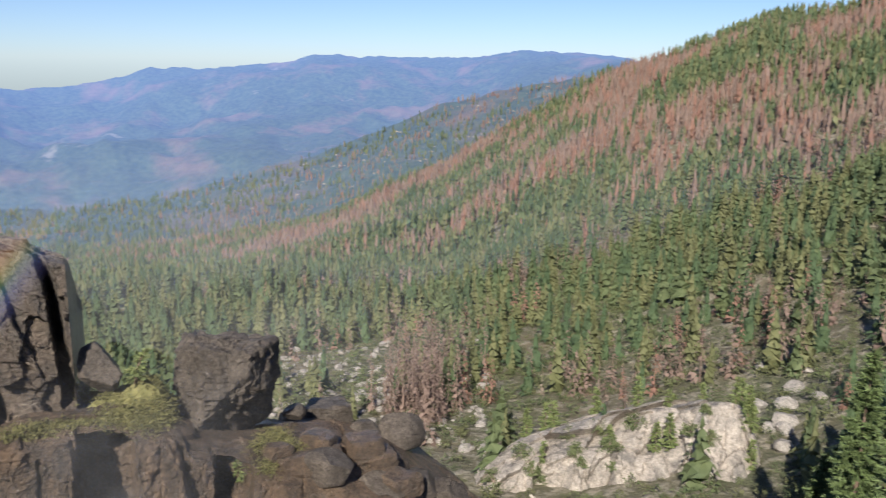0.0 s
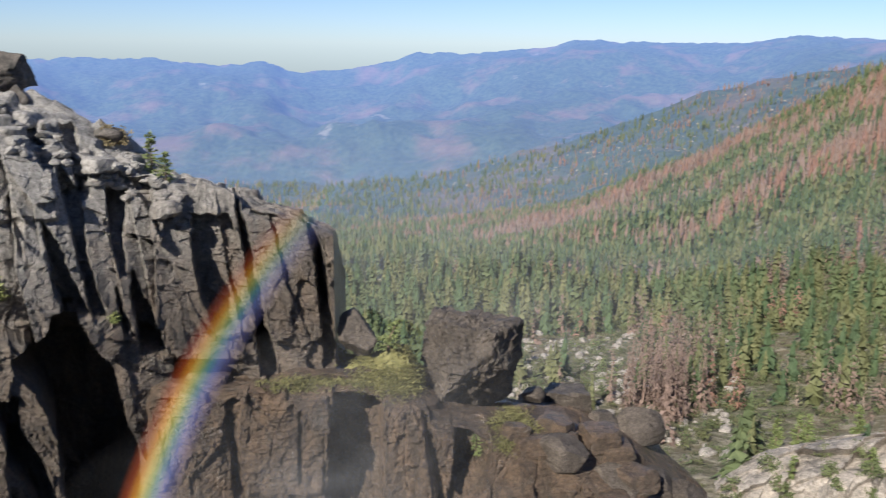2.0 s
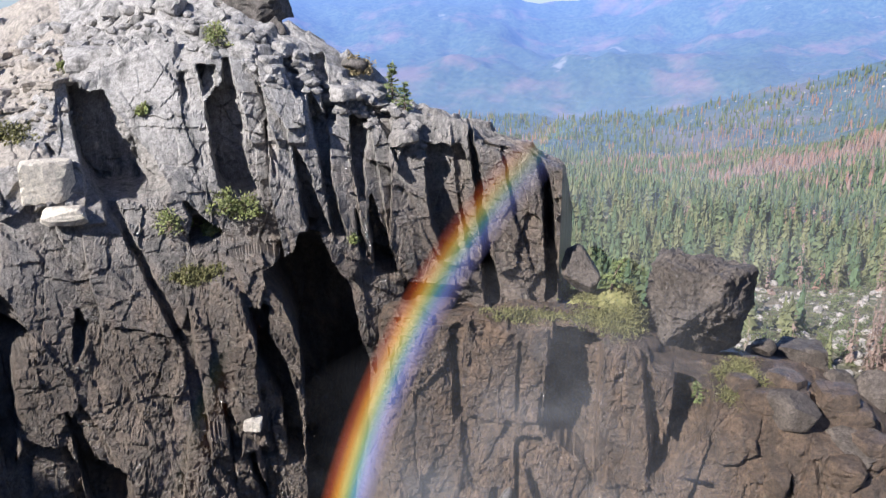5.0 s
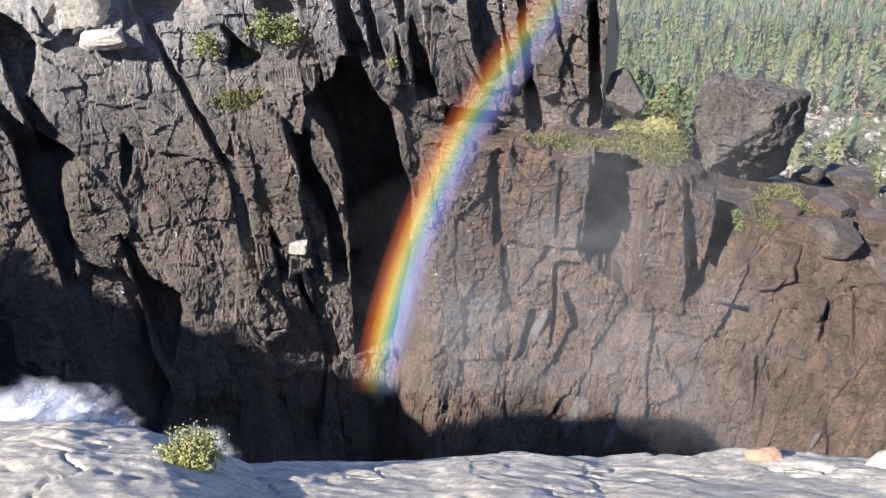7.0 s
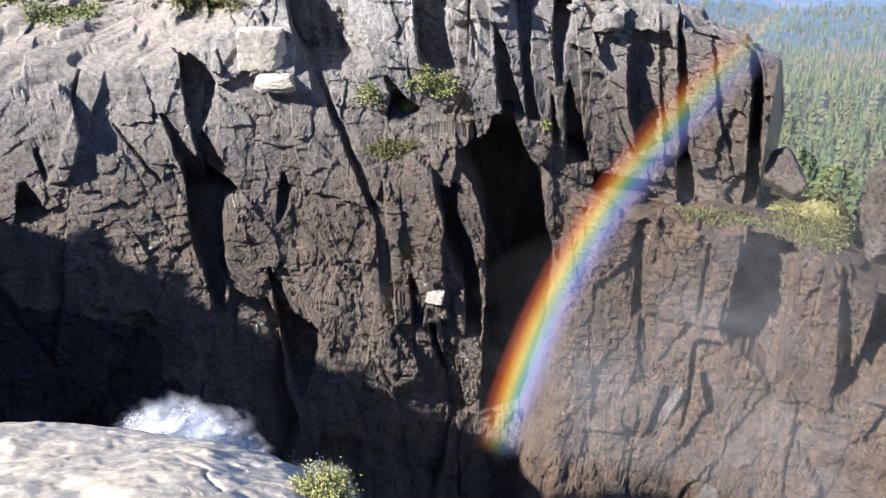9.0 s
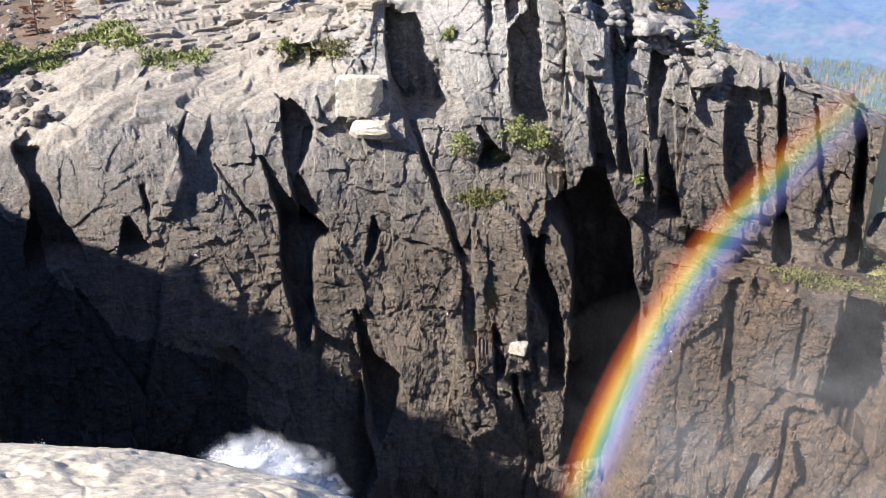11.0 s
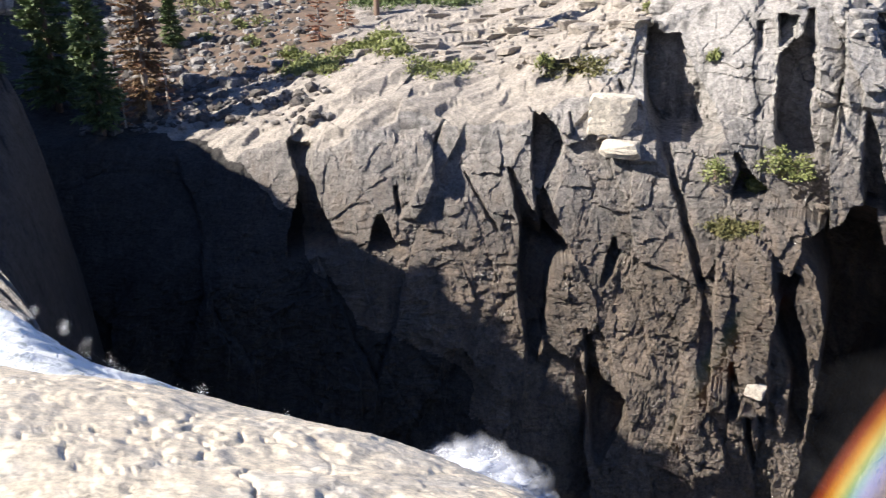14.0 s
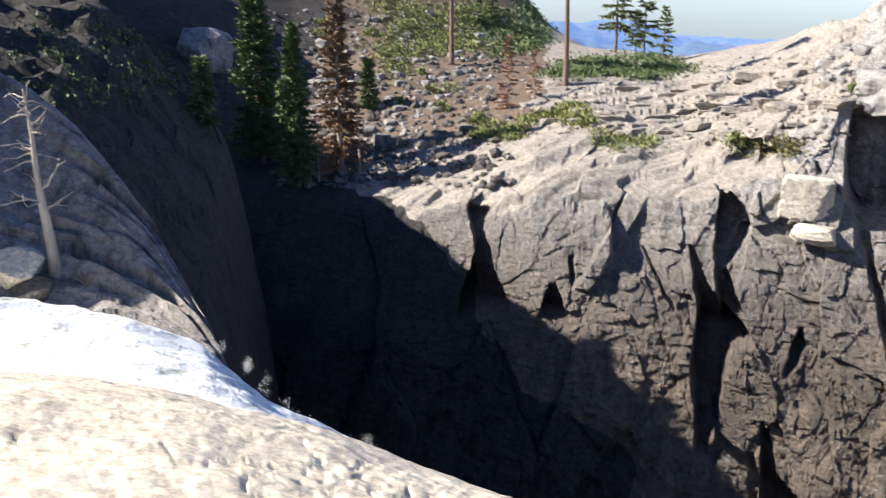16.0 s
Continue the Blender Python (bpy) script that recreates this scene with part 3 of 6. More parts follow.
WALL_CUTS = (
    ((-21.89, 24.31, 22.31), (-23.57, 24.30, 20.69), (-27.24, 24.63, 20.80), (-29.45, 24.88, 20.92), (-31.25, 21.79, 20.87)),
    ((-23.87, 18.07, 17.58), (-26.76, 17.55, 16.79), (-29.20, 16.92, 15.87), (-31.42, 16.98, 15.59)),
    ((-19.70, 18.35, 17.70), (-21.71, 17.60, 15.96), (-23.67, 16.20, 14.12), (-25.70, 15.61, 13.03), (-27.50, 15.79, 13.08), (-29.38, 16.08, 14.08), (-31.38, 16.58, 15.39)),
    ((-30.27, 26.77, 26.27), (-33.37, 26.73, 26.29), (-35.76, 26.90, 26.50)),
    ((-30.07, 26.61, 24.68), (-30.52, 26.59, 24.64)),
    ((-32.15, 25.98, 25.50), (-33.64, 25.26, 24.57), (-34.51, 24.85, 24.41)),
    ((-28.86, 6.18, 5.64), (-30.47, 5.59, 5.08), (-31.81, 5.31, 5.00)),
    ((-33.44, 28.53, 27.82), (-35.30, 29.13, 28.45), (-36.41, 29.55, 28.95)),
    ((-23.87, 31.78, 31.21), (-26.09, 31.43, 30.86), (-29.06, 31.32, 30.30)),
    ((-34.48, 11.34, 11.03), (-37.18, 10.81, 10.34)),
    ((-30.91, 7.57, 7.22), (-32.92, 7.37, 6.58)),
    ((-23.78, 26.67, 26.39), (-28.20, 26.84, 26.43)),
)
low_sun = np.clip(2.5 / np.tan(np.radians(np.clip(A + 11.3, 20, 86))), 0.5, 1.7)
for rows in WALL_CUTS:
    OUT -= notch(A, DIP, rows, 64.0, low_sun)
WALL_RIBS = (
    ((-23.67, 20.50, 18.68), (-24.97, 20.67, 17.90), (-26.94, 20.60, 17.48), (-29.83, 20.76, 16.99), (-32.20, 21.07, 16.91)),
    ((-21.59, 30.13, 24.65), (-24.88, 30.87, 24.41), (-28.96, 30.81, 25.14)),
    ((-33.46, 29.63, 28.09), (-34.96, 32.07, 28.25), (-36.15, 34.35, 29.55)),
)
for rows in WALL_RIBS:
    OUT += notch(A, DIP, rows, 64.0, 0.0, 0.7, True)
R2 = R - OUT * (0.2 + 0.8 * face)
Z2 = Z + (1 - face) * (0.7 * blocks(U, V_ALONG, 4.0, 3.0, 0.5, 0.3, 0.3, 81) + 0.8 * fbm(U / 3, V_ALONG / 3, 83))
wall = mesh_object("lower_cliff", polar(A, R2, Z2).reshape(-1, 3), grid_faces(len(az), 330), [WALL])
tagged(wall, "brown wet granite wall below the bluff, streaked by spray", "cliff", kind="structure")

# ---------------------------------------------------------------- near side: the sunlit slab
ST3 = (215, 170, 140, 125, 109, 99, 90, 84, 77, 70, 61, 54, 40, 25, 0, -25, -60, -100, -145)
LIP_R = (60, 46, 34, 25, 18, 15.3, 12.8, 11.2, 9.5, 8.0, 6.2, 5.2, 4.8, 4.6, 5.0, 5.5, 9, 30, 60)
LIP_D = (-7, -9, -13, -18, -22.6, -25.2, -28.4, -30.5, -32.3, -34.3, -37.5, -41.2, -43.0, -42.6, -38.3, -35, -24, -9, -7)
az = np.concatenate([np.linspace(215, 116, 80), np.linspace(115, -6, 760), np.linspace(-7, -145, 100)])
u = np.concatenate([np.linspace(0.0, 1.0, 190) ** 0.9 + 0.0004, 1.0 + np.linspace(0.02, 1.0, 50)])
lr = np.interp(az, ST3[::-1], LIP_R[::-1])[:, None]
lz = lr * np.tan(np.radians(np.interp(az, ST3[::-1], LIP_D[::-1])))[:, None]
A = np.repeat(az[:, None], len(u), 1)
W1 = np.clip(u, 0, 1)[None, :]
W2 = np.clip(u - 1, 0, 1)[None, :]
R = lr * W1 + (1.2 * W2 ** 0.5 + 5.0 * W2) + 0 * A
Z = -1.62 + (lz + 1.62) * W1 ** 1.5 - 75.0 * W2 ** 1.3
X, Y = -R * np.sin(np.radians(A)), R * np.cos(np.radians(A))
amp = np.clip((R - 1.2) / 3.0, 0, 1)
rel = 0.22 * fbm(X / 2.6, Y / 2.6, 3, 3) + 0.035 * fbm(X / 0.5, Y / 0.5, 9, 4) + 0.014 * fbm(X / 0.1, Y / 0.1, 13, 2)
rid, dx, dy, edge = cells(X / 0.9, Y / 0.6, 91)
pits = np.where(rid > 0.93, np.clip(1 - np.hypot(dx, dy) / 0.26, 0, 1), 0) * 0.06
rid, dx, dy, edge = cells(X / 0.30, Y / 0.20, 93)
pits += np.where(rid > 0.94, np.clip(1 - np.hypot(dx, dy) / 0.30, 0, 1), 0) * 0.03
rel += 0.012 * fbm(X / 0.16 + Y / 0.5, Y / 0.11, 17, 4) + 0.04 * np.clip(fbm(X / 0.9 + Y / 1.5, Y / 0.4, 19, 5) - 0.12, 0, 1)
scar = np.exp(-np.abs(fbm(X / 1.3 + 0.25 * Y, Y / 0.7, 21, 4)) / 0.012) * np.clip(4 * fbm(X / 2.6, Y / 2.6, 22, 3), 0, 1)
flake = np.clip(np.floor(5 * fbm(X / 1.7 + 0.2 * Y, Y / 1.1, 25, 4)) / 5, -0.2, 0.3)
Z = Z + amp * (rel - pits - 0.035 * scar + 0.035 * flake)
R = R + amp * np.clip((W2 - 0.05) / 0.25, 0, 1) * (0.5 * blocks(A / 6.0, Z, 1.0, 3.0, 0.8, 0.3, 0.2, 95) + 0.4 * fbm(A / 3, Z / 2, 97))
slab = mesh_object("granite_slab", polar(A, R, Z).reshape(-1, 3), grid_faces(len(az), len(u)), [SLAB], True)
tagged(slab, "sunlit cream granite slab with small weathered pits", "rock slab", kind="structure")

# ---------------------------------------------------------------- left bank: a rock shoulder by the river, and the hillside behind it that throws the big shadow
# past bearing 108 the bank is out of view, raised there to shade the rest
ST4 = (145, 125, 115, 108, 105, 102.3, 99.4, 97, 96, 94, 92)
BANK_ROWS = [
    ((42, 28, 25, 24.0, 23.5, 22.5, 21.5, 21, 20.8, 19.8, 19.2), (-14, -19, -21, -22.5, -23.5, -25, -27, -29, -30, -33, -38)),
    ((46, 30.5, 27, 25.4, 24.8, 23.6, 22.5, 21.9, 21.6, 20.6, 19.6), (-8.5, -13, -15.5, -17.4, -18.4, -19.6, -21.0, -22.2, -23.5, -28, -36)),
    ((48, 32, 29, 29, 28.2, 26.6, 25, 22.8, 22.2, 21, 19.8), (4, 6, -3, -12.6, -14, -15.2, -17.2, -20.6, -22.3, -28, -36)),
    ((60, 40, 36, 35, 33, 30.5, 27.5, 24, 22.8, 21.2, 20), (12, 15, 8, -4.4, -6.4, -9.0, -13.6, -19.4, -21.6, -28.5, -37)),
    ((80, 58, 48, 42, 37, 33, 29, 25.2, 23.6, 21.8, 20.5), (11, 12, 3, -5, -8.5, -14, -22, -30, -34, -40, -46)),
    ((110, 78, 60, 48, 40, 35, 31, 27, 25, 23, 21.5), (-10, -20, -30, -45, -52, -56, -60, -64, -66, -68, -69)),
]
az = np.linspace(145, 92, 360)
R, Z = loft(ST4, BANK_ROWS, az, 200, 0.3, (0.8, 1.5, 1.5, 1, 0.4))
A = np.repeat(az[:, None], 200, 1)
U = np.radians(A) * 28
S = np.linspace(0, 40, 200)[None, :] + 0 * A
Z = Z + 0.55 * blocks(U + 0.8 * S, S, 2.4, 1.5, 0.4, 0.25, 0.2, 103, 0.4) + 0.3 * fbm(U / 2, S / 2, 107) + 0.08 * fbm(U / 0.4, S / 0.4, 109)
bank = mesh_object("river_bank", polar(A, R, Z).reshape(-1, 3), grid_faces(len(az), 200), [BANK])
tagged(bank, "shaded granite shoulder beside the river with sunlit streaks", "rock slope", kind="structure")

CREST_X = (-36, -44, -51, -63, -75, -85, -95, -105, -120, -190)
CREST_Y = (-12, -12, -12, -12, -19, -22, -26, -30, -34, -60)
CREST_Z = (-11.0, -7.4, -5.0, -1.3, 2.0, 3.5, 4.5, 9, 18, 28)
nx, ny = 400, 200
xs = np.linspace(-36.0, -190, nx)
v = np.linspace(-1, 1, ny)
cy = np.interp(-xs, [-q for q in CREST_X], CREST_Y)[:, None]
cz = np.interp(-xs, [-q for q in CREST_X], CREST_Z)[:, None]
X = xs[:, None] + 0 * v[None, :]
front, back = np.clip(v, 0, 1)[None, :], np.clip(-v, 0, 1)[None, :]
# towards the gorge it rolls over, ever steeper; its unseen back is raised to block skylight
Y = cy + front * 14.0 - back * 60.0
Z = cz - 20.0 * front ** 1.25 - 60.0 * np.clip((front - 0.5) / 0.5, 0, 1) ** 1.8 + 24.0 * np.clip((back - 0.3) / 0.7, 0, 1)
Z = Z + 1.0 * fbm(X / 6, Y / 6, 101) + 1.1 * blocks(X, Y, 3.2, 1.8, 0.35, 0.3, 0.2, 103, 0.4) + 0.5 * fbm(X / 1.6, Y / 1.6, 107, 5)
X = X + 1.2 * fbm(Y / 5, Z / 5, 109)
# the dark rock colour here paints in the hillside's shade as well
hill = mesh_object("shaded_hillside", np.stack([X, Y, Z], -1).reshape(-1, 3), grid_faces(nx, ny)[:, ::-1], [GORGE_SHADE])
tagged(hill, "steep shaded granite hillside at the head of the gorge", "rock slope", kind="structure")

# an unseen slope added behind the viewpoint to keep skylight out of the gorge
az = np.linspace(110, 262, 120)
A, T = np.meshgrid(az, np.linspace(0, 1, 60), indexing="ij")
R = 34 + 130 * T
Z = -6 + 78 * T ** 1.05 * np.clip(np.minimum(A - 122, 262 - A) / 25, 0, 1) - 20 * (1 - np.clip(np.minimum(A - 108, 264 - A) / 12, 0, 1)) + 3 * fbm(A / 6, R / 12, 115, 4)
slope = mesh_object("skylight_slope", polar(A, R, Z).reshape(-1, 3), grid_faces(120, 60)[:, ::-1], [BANK])
tagged(slope, "unseen granite slope added behind the viewpoint to block skylight", "rock slope", kind="structure")

# ---------------------------------------------------------------- river
WATER, nt, b = nodes_of("white_water")
n1 = noise_node(nt, 1.3, 6, 0.65, stretch=(1, 1, 1))
n2 = noise_node(nt, 5.0, 6, 0.7)
foam = ramp(nt, mathn(nt, "ADD", mathn(nt, "MULTIPLY", n1, 0.6), mathn(nt, "MULTIPLY", n2, 0.4)), [(0.36, (0.30, 0.34, 0.26)), (0.48, (0.86, 0.88, 0.88))])
nt.links.new(foam, b.inputs["Base Color"])
b.inputs["Roughness"].default_value = 0.45
b.inputs["Subsurface Weight"].default_value = 0.0
bump(nt, b, n2, 0.8, 0.15)
RIV_AZ = (150, 125, 108, 101.7, 96.9, 93, 85, 80.8, 74, 66, 58, 52)
OUT_R = (48, 31, 25.2, 23.2, 21.8, 20.0, 18.6, 18.2, 17.5, 16.5, 15.5, 15)
OUT_D = (-8.5, -13.5, -17.9, -19.7, -22.1, -25.9, -29.9, -31.6, -36, -43, -52, -62)
IN_R = (36, 24.5, 17.6, 15.6, 14.2, 13.2, 11.0, 10.0, 9.0, 8.0, 7.4, 7.2)
IN_D = (-12.5, -18.5, -23.3, -25.0, -26.8, -28.4, -31.6, -33, -38, -48, -60, -72)
az = np.linspace(150, 52, 520)
w = np.linspace(0, 1, 90)[None, :]


def over(vals):
    return np.interp(az, RIV_AZ[::-1], vals[::-1])[:, None]


ro, ri = over(OUT_R), over(IN_R)
zo, zi = ro * np.tan(np.radians(over(OUT_D))), ri * np.tan(np.radians(over(IN_D)))
A = np.repeat(az[:, None], 90, 1)
R = ri + (ro - ri) * w
Z = zi + (zo - zi) * w + 0.25 * np.sin(w * 3.14159)
flow = np.radians(A) * 18
Z = Z + 0.20 * fbm(flow / 1.8, R / 0.5, 121, 4) + 0.07 * fbm(flow / 0.6, R / 0.16, 123, 3)
river = mesh_object("river", polar(A, R, Z).reshape(-1, 3), grid_faces(len(az), 90), [WATER], True)
tagged(river, "foaming white river sliding over the granite lip", "river", kind="structure")

# ---------------------------------------------------------------- ground: gorge floor, valley, forested hillside, far hills
GROUND, nt, b = nodes_of("hillside_ground")
g1 = noise_node(nt, 0.02, 6, 0.6)
g2 = noise_node(nt, 0.25, 6, 0.7)
c = mix(nt, ramp(nt, g1, [(0.4, (0, 0, 0)), (0.62, (1, 1, 1))]), (0.09, 0.095, 0.05), (0.17, 0.14, 0.09))
c = mix(nt, ramp(nt, g2, [(0.48, (0, 0, 0)), (0.64, (1, 1, 1))]), c, (0.33, 0.29, 0.225))
nt.links.new(c, b.inputs["Base Color"])
b.inputs["Roughness"].default_value = 0.95
bump(nt, b, g2, 1.0, 2.0)
G_AZ = (180, 120, 104, 75, 60, 40, 25, 16, 8, 0, -4, -10, -20, -32, -60, -100, -180)
# distances of the valley's breaks of slope, and the dip to each from eye level
G_R = [(2,) * 17, (60,) * 17, (160,) * 17,
       (300, 300, 260, 260, 300, 280, 280, 260, 240, 240, 240, 240, 230, 230, 260, 300, 300),
       (500, 500, 500, 500, 500, 500, 500, 500, 520, 540, 520, 500, 450, 450, 500, 500, 500),
       (900, 900, 900, 900, 900, 850, 850, 880, 920, 1000, 1020, 1050, 950, 900, 950, 900, 900),
       (1400,) * 17,
       (2000,) * 17]
G_D = [(-88,) * 17, (-51,) * 17, (-25, -25, -25, -33, -34, -34, -34, -33, -32.5, -31, -30.5, -30, -28, -26, -25, -25, -25),
       (-11, -11, -13, -23, -20, -20, -19.5, -20.5, -22.0, -22.3, -22.3, -22, -20.5, -16.5, -13, -11, -11),
       (-7, -7, -5, -11, -14, -15.5, -15.5, -15.2, -14.6, -13.6, -12.6, -11.3, -9.5, -6, -5, -7, -7),
       (-4, -4, -3, -7, -11, -14.2, -14.2, -13.4, -11.2, -7.6, -4.9, -1.1, 2.1, 4.2, 5, 0, -4),
       (-3, -3, -3, -6, -9, -11.4, -11.8, -11.4, -10.8, -9.0, -7.0, -4.5, -1.5, 1, 2, 0, -3),
       (-2, -2, -2, -4, -7, -9, -9, -8.0, -5.9, -3.0, -2.0, -1.0, -0.6, 0, 0, -1, -2)]
az = np.concatenate([np.linspace(180, 36, 145)[:-1], np.linspace(36, -36, 433), np.linspace(-37, -180, 144)])
rr = np.concatenate([np.linspace(2, 160, 26)[:-1], 160 * (1420 / 160) ** np.linspace(0, 1, 170)])


def ground_z(a_deg, r):
    """Height of the valley ground at bearing and distance."""
    a_deg, r = np.asarray(a_deg, float), np.asarray(r, float)
    a_deg, r = np.broadcast_arrays(a_deg, r)
    gr = np.array([np.interp(a_deg, G_AZ[::-1], q[::-1]) for q in G_R])
    gz = gr * np.tan(np.radians(np.array([np.interp(a_deg, G_AZ[::-1], q[::-1]) for q in G_D])))
    gz[0] = -74.0
    z = gz[0] + 0 * r
    for k in range(len(G_R) - 1):
        f = np.clip((r - gr[k]) / (gr[k + 1] - gr[k]), 0, 1)
        f = f if k > 2 else f * f * (3 - 2 * f)
        z = np.where(r >= gr[k], gz[k] + f * (gz[k + 1] - gz[k]), z)
    x, y = -r * np.sin(np.radians(a_deg)), r * np.cos(np.radians(a_deg))
    amp = np.clip((r - 150) / 400, 0, 1)
    return z + amp * (22 * fbm(x / 260, y / 260, 131, 4)) + 4 * fbm(x / 40, y / 40, 137, 3) * np.clip((r - 100) / 100, 0, 1)


A, R = np.meshgrid(az, rr, indexing="ij")
# past the last ring the same sheet runs on over the valley floor to the far ridge
RIDGE_AZ = (180, 110, 75, 60, 50, 42, 35, 31, 28, 26.6, 24, 20.8, 18.4, 15, 12.3, 9.5, 8.2, 6, 0, -4, -8.5, -14, -30, -60, -180)
RIDGE_D = (-1.5, -1, -2.5, -2.6, -2.0, -1.1, -1.0, -1.5, -1.2, -1.8, -1.7, -1.3, -0.55, -0.6, -0.3, -0.15, 0.4, 0.25, 0.15, 0.3, 0.4, -0.2, -1.0, -1, -1.5)
Z = ground_z(A, R)
ground = mesh_object("ground", polar(A, R, Z).reshape(-1, 3), grid_faces(len(az), len(rr)), [GROUND], True)
tagged(ground, "valley floor and hillside under the forest", "ground", kind="structure")

# the far ridge and the hills before it, kilometres of blue air painted on as emission
FAR, nt, b = nodes_of("far_forest_painted_haze")
f1 = noise_node(nt, 0.006, 7, 0.62)
f2 = noise_node(nt, 0.004, 6, 0.62)
f3 = noise_node(nt, 0.05, 5, 0.7)
cg = mix(nt, ramp(nt, f3, [(0.38, (0, 0, 0)), (0.62, (1, 1, 1))]), (0.025, 0.045, 0.026), (0.060, 0.085, 0.045))
cg = mix(nt, ramp(nt, f2, [(0.52, (0, 0, 0)), (0.66, (0.45, 0.45, 0.45))]), cg, (0.22, 0.12, 0.09))
cg = mix(nt, ramp(nt, f1, [(0.66, (0, 0, 0)), (0.72, (0.5, 0.5, 0.5))]), cg, (0.30, 0.27, 0.23))
nt.links.new(cg, b.inputs["Base Color"])
b.inputs["Roughness"].default_value = 1.0
# blue emission rises with distance to paint the haze
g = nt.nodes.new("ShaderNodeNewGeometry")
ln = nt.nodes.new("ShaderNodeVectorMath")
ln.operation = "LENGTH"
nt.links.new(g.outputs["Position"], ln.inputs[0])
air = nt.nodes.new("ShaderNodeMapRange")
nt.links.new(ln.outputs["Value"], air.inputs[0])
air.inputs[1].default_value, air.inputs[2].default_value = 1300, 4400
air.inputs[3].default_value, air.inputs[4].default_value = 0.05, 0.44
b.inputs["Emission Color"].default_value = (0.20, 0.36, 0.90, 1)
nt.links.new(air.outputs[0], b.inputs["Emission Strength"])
az = np.concatenate([np.linspace(180, 76, 105)[:-1], np.linspace(76, -36, 560), np.linspace(-37, -180, 144)])
rr = np.concatenate([np.linspace(1380, 2200, 70)[:-1], np.linspace(2200, 4700, 90)])
A, R = np.meshgrid(az, rr, indexing="ij")
t = np.clip((R - 2050) / (4300 - 2050), 0, 1)
z0 = ground_z(A, np.minimum(R, 2000))
crest = 4300 * np.tan(np.radians(np.interp(A, RIDGE_AZ[::-1], RIDGE_D[::-1])))
x, y = -R * np.sin(np.radians(A)), R * np.cos(np.radians(A))
rough = fbm(x / 700, y / 700, 141, 5) * 200 * np.sin(np.pi * np.clip(t, 0, 1)) ** 0.8 + fbm(x / 50, y / 50, 143, 3) * (9 + 8 * t)
low = -70 * np.clip((R - 2000) / 250, 0, 1) * (1 - t)
Z = z0 + low + (crest - z0) * (0.12 * t + 0.88 * t ** 2.2) + rough - 300 * np.clip((R - 4300) / 400, 0, 1)
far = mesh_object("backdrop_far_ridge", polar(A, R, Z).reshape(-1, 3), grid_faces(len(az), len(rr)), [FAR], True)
tagged(far, "distant forested ridge, its blue haze painted as glow", "ridge", kind="structure")

# ---------------------------------------------------------------- forest on the hillside


def tree_template(sprays, rng, slim=0.16, bare=0.12, size=0.085, gap=0.0, sides=8, rings=5):
    """A small conifer one metre high: a ragged leafy spire with sprays of needles standing out of it, on a thin trunk."""
    V, F = [], []
    lobes = [rng.uniform(0.65, 1.2) for _ in range(7)]
    for k in range(rings if not gap else 0):
        f = k / rings
        off = rng.uniform(0, 6.28)
        for q in range(sides):
            a = off + 6.2832 * q / sides
            r = 0.9 * (slim * (1 - f) ** 0.85) * lobes[int(a / 0.898) % 7] * rng.uniform(0.6, 1.2) * (0.7 if k == 0 else 1.0)
            V.append((r * math.cos(a), r * math.sin(a), bare + (1 - bare) * f + rng.uniform(-0.4, 0.4) / rings * (1 - bare)))
    if not gap:
        V.append((0, 0, 1.0))
        for k in range(rings - 1):
            for q in range(sides):
                a, b, c, d = k * sides + q, k * sides + (q + 1) % sides, (k + 1) * sides + (q + 1) % sides, (k + 1) * sides + q
                F += [(a, b, c), (a, c, d)]
        F += [((rings - 1) * sides + q, (rings - 1) * sides + (q + 1) % sides, rings * sides) for q in range(sides)]
    core = len(F)
    while len(F) - core < sprays:
        f = rng.random() ** 1.5
        a = rng.uniform(0, 6.2832)
        if gap and math.sin(9 * f + 2 * a + gap) > 0.5:
            continue
        reach = (slim * (1 - f) ** 0.85 + 0.012) * lobes[int(a / 0.898) % 7]
        r = reach * math.sqrt(rng.uniform(0.1 if gap else 0.5, 1.0))
        z = bare + (1 - bare) * f
        L = size * rng.uniform(0.6, 1.3) * (1 - 0.55 * f)
        w = L * rng.uniform(0.22, 0.42)
        c, s = math.cos(a), math.sin(a)
        n = len(V)
        V += [(r * c - w * s, r * s + w * c, z + rng.uniform(0, 0.3) * L), (r * c + w * s, r * s - w * c, z + rng.uniform(0, 0.3) * L), ((r + 0.7 * L) * c, (r + 0.7 * L) * s, z - rng.uniform(0.1, 0.8) * L)]
        F.append((n, n + 1, n + 2))
    base = len(V)
    V += [(0.012, 0, -0.05), (-0.008, 0.01, -0.05), (-0.008, -0.01, -0.05), (0, 0, 1.0)]
    F += [(base, base + 1, base + 3), (base + 1, base + 2, base + 3), (base + 2, base, base + 3)]
    return np.array(V), np.array(F)


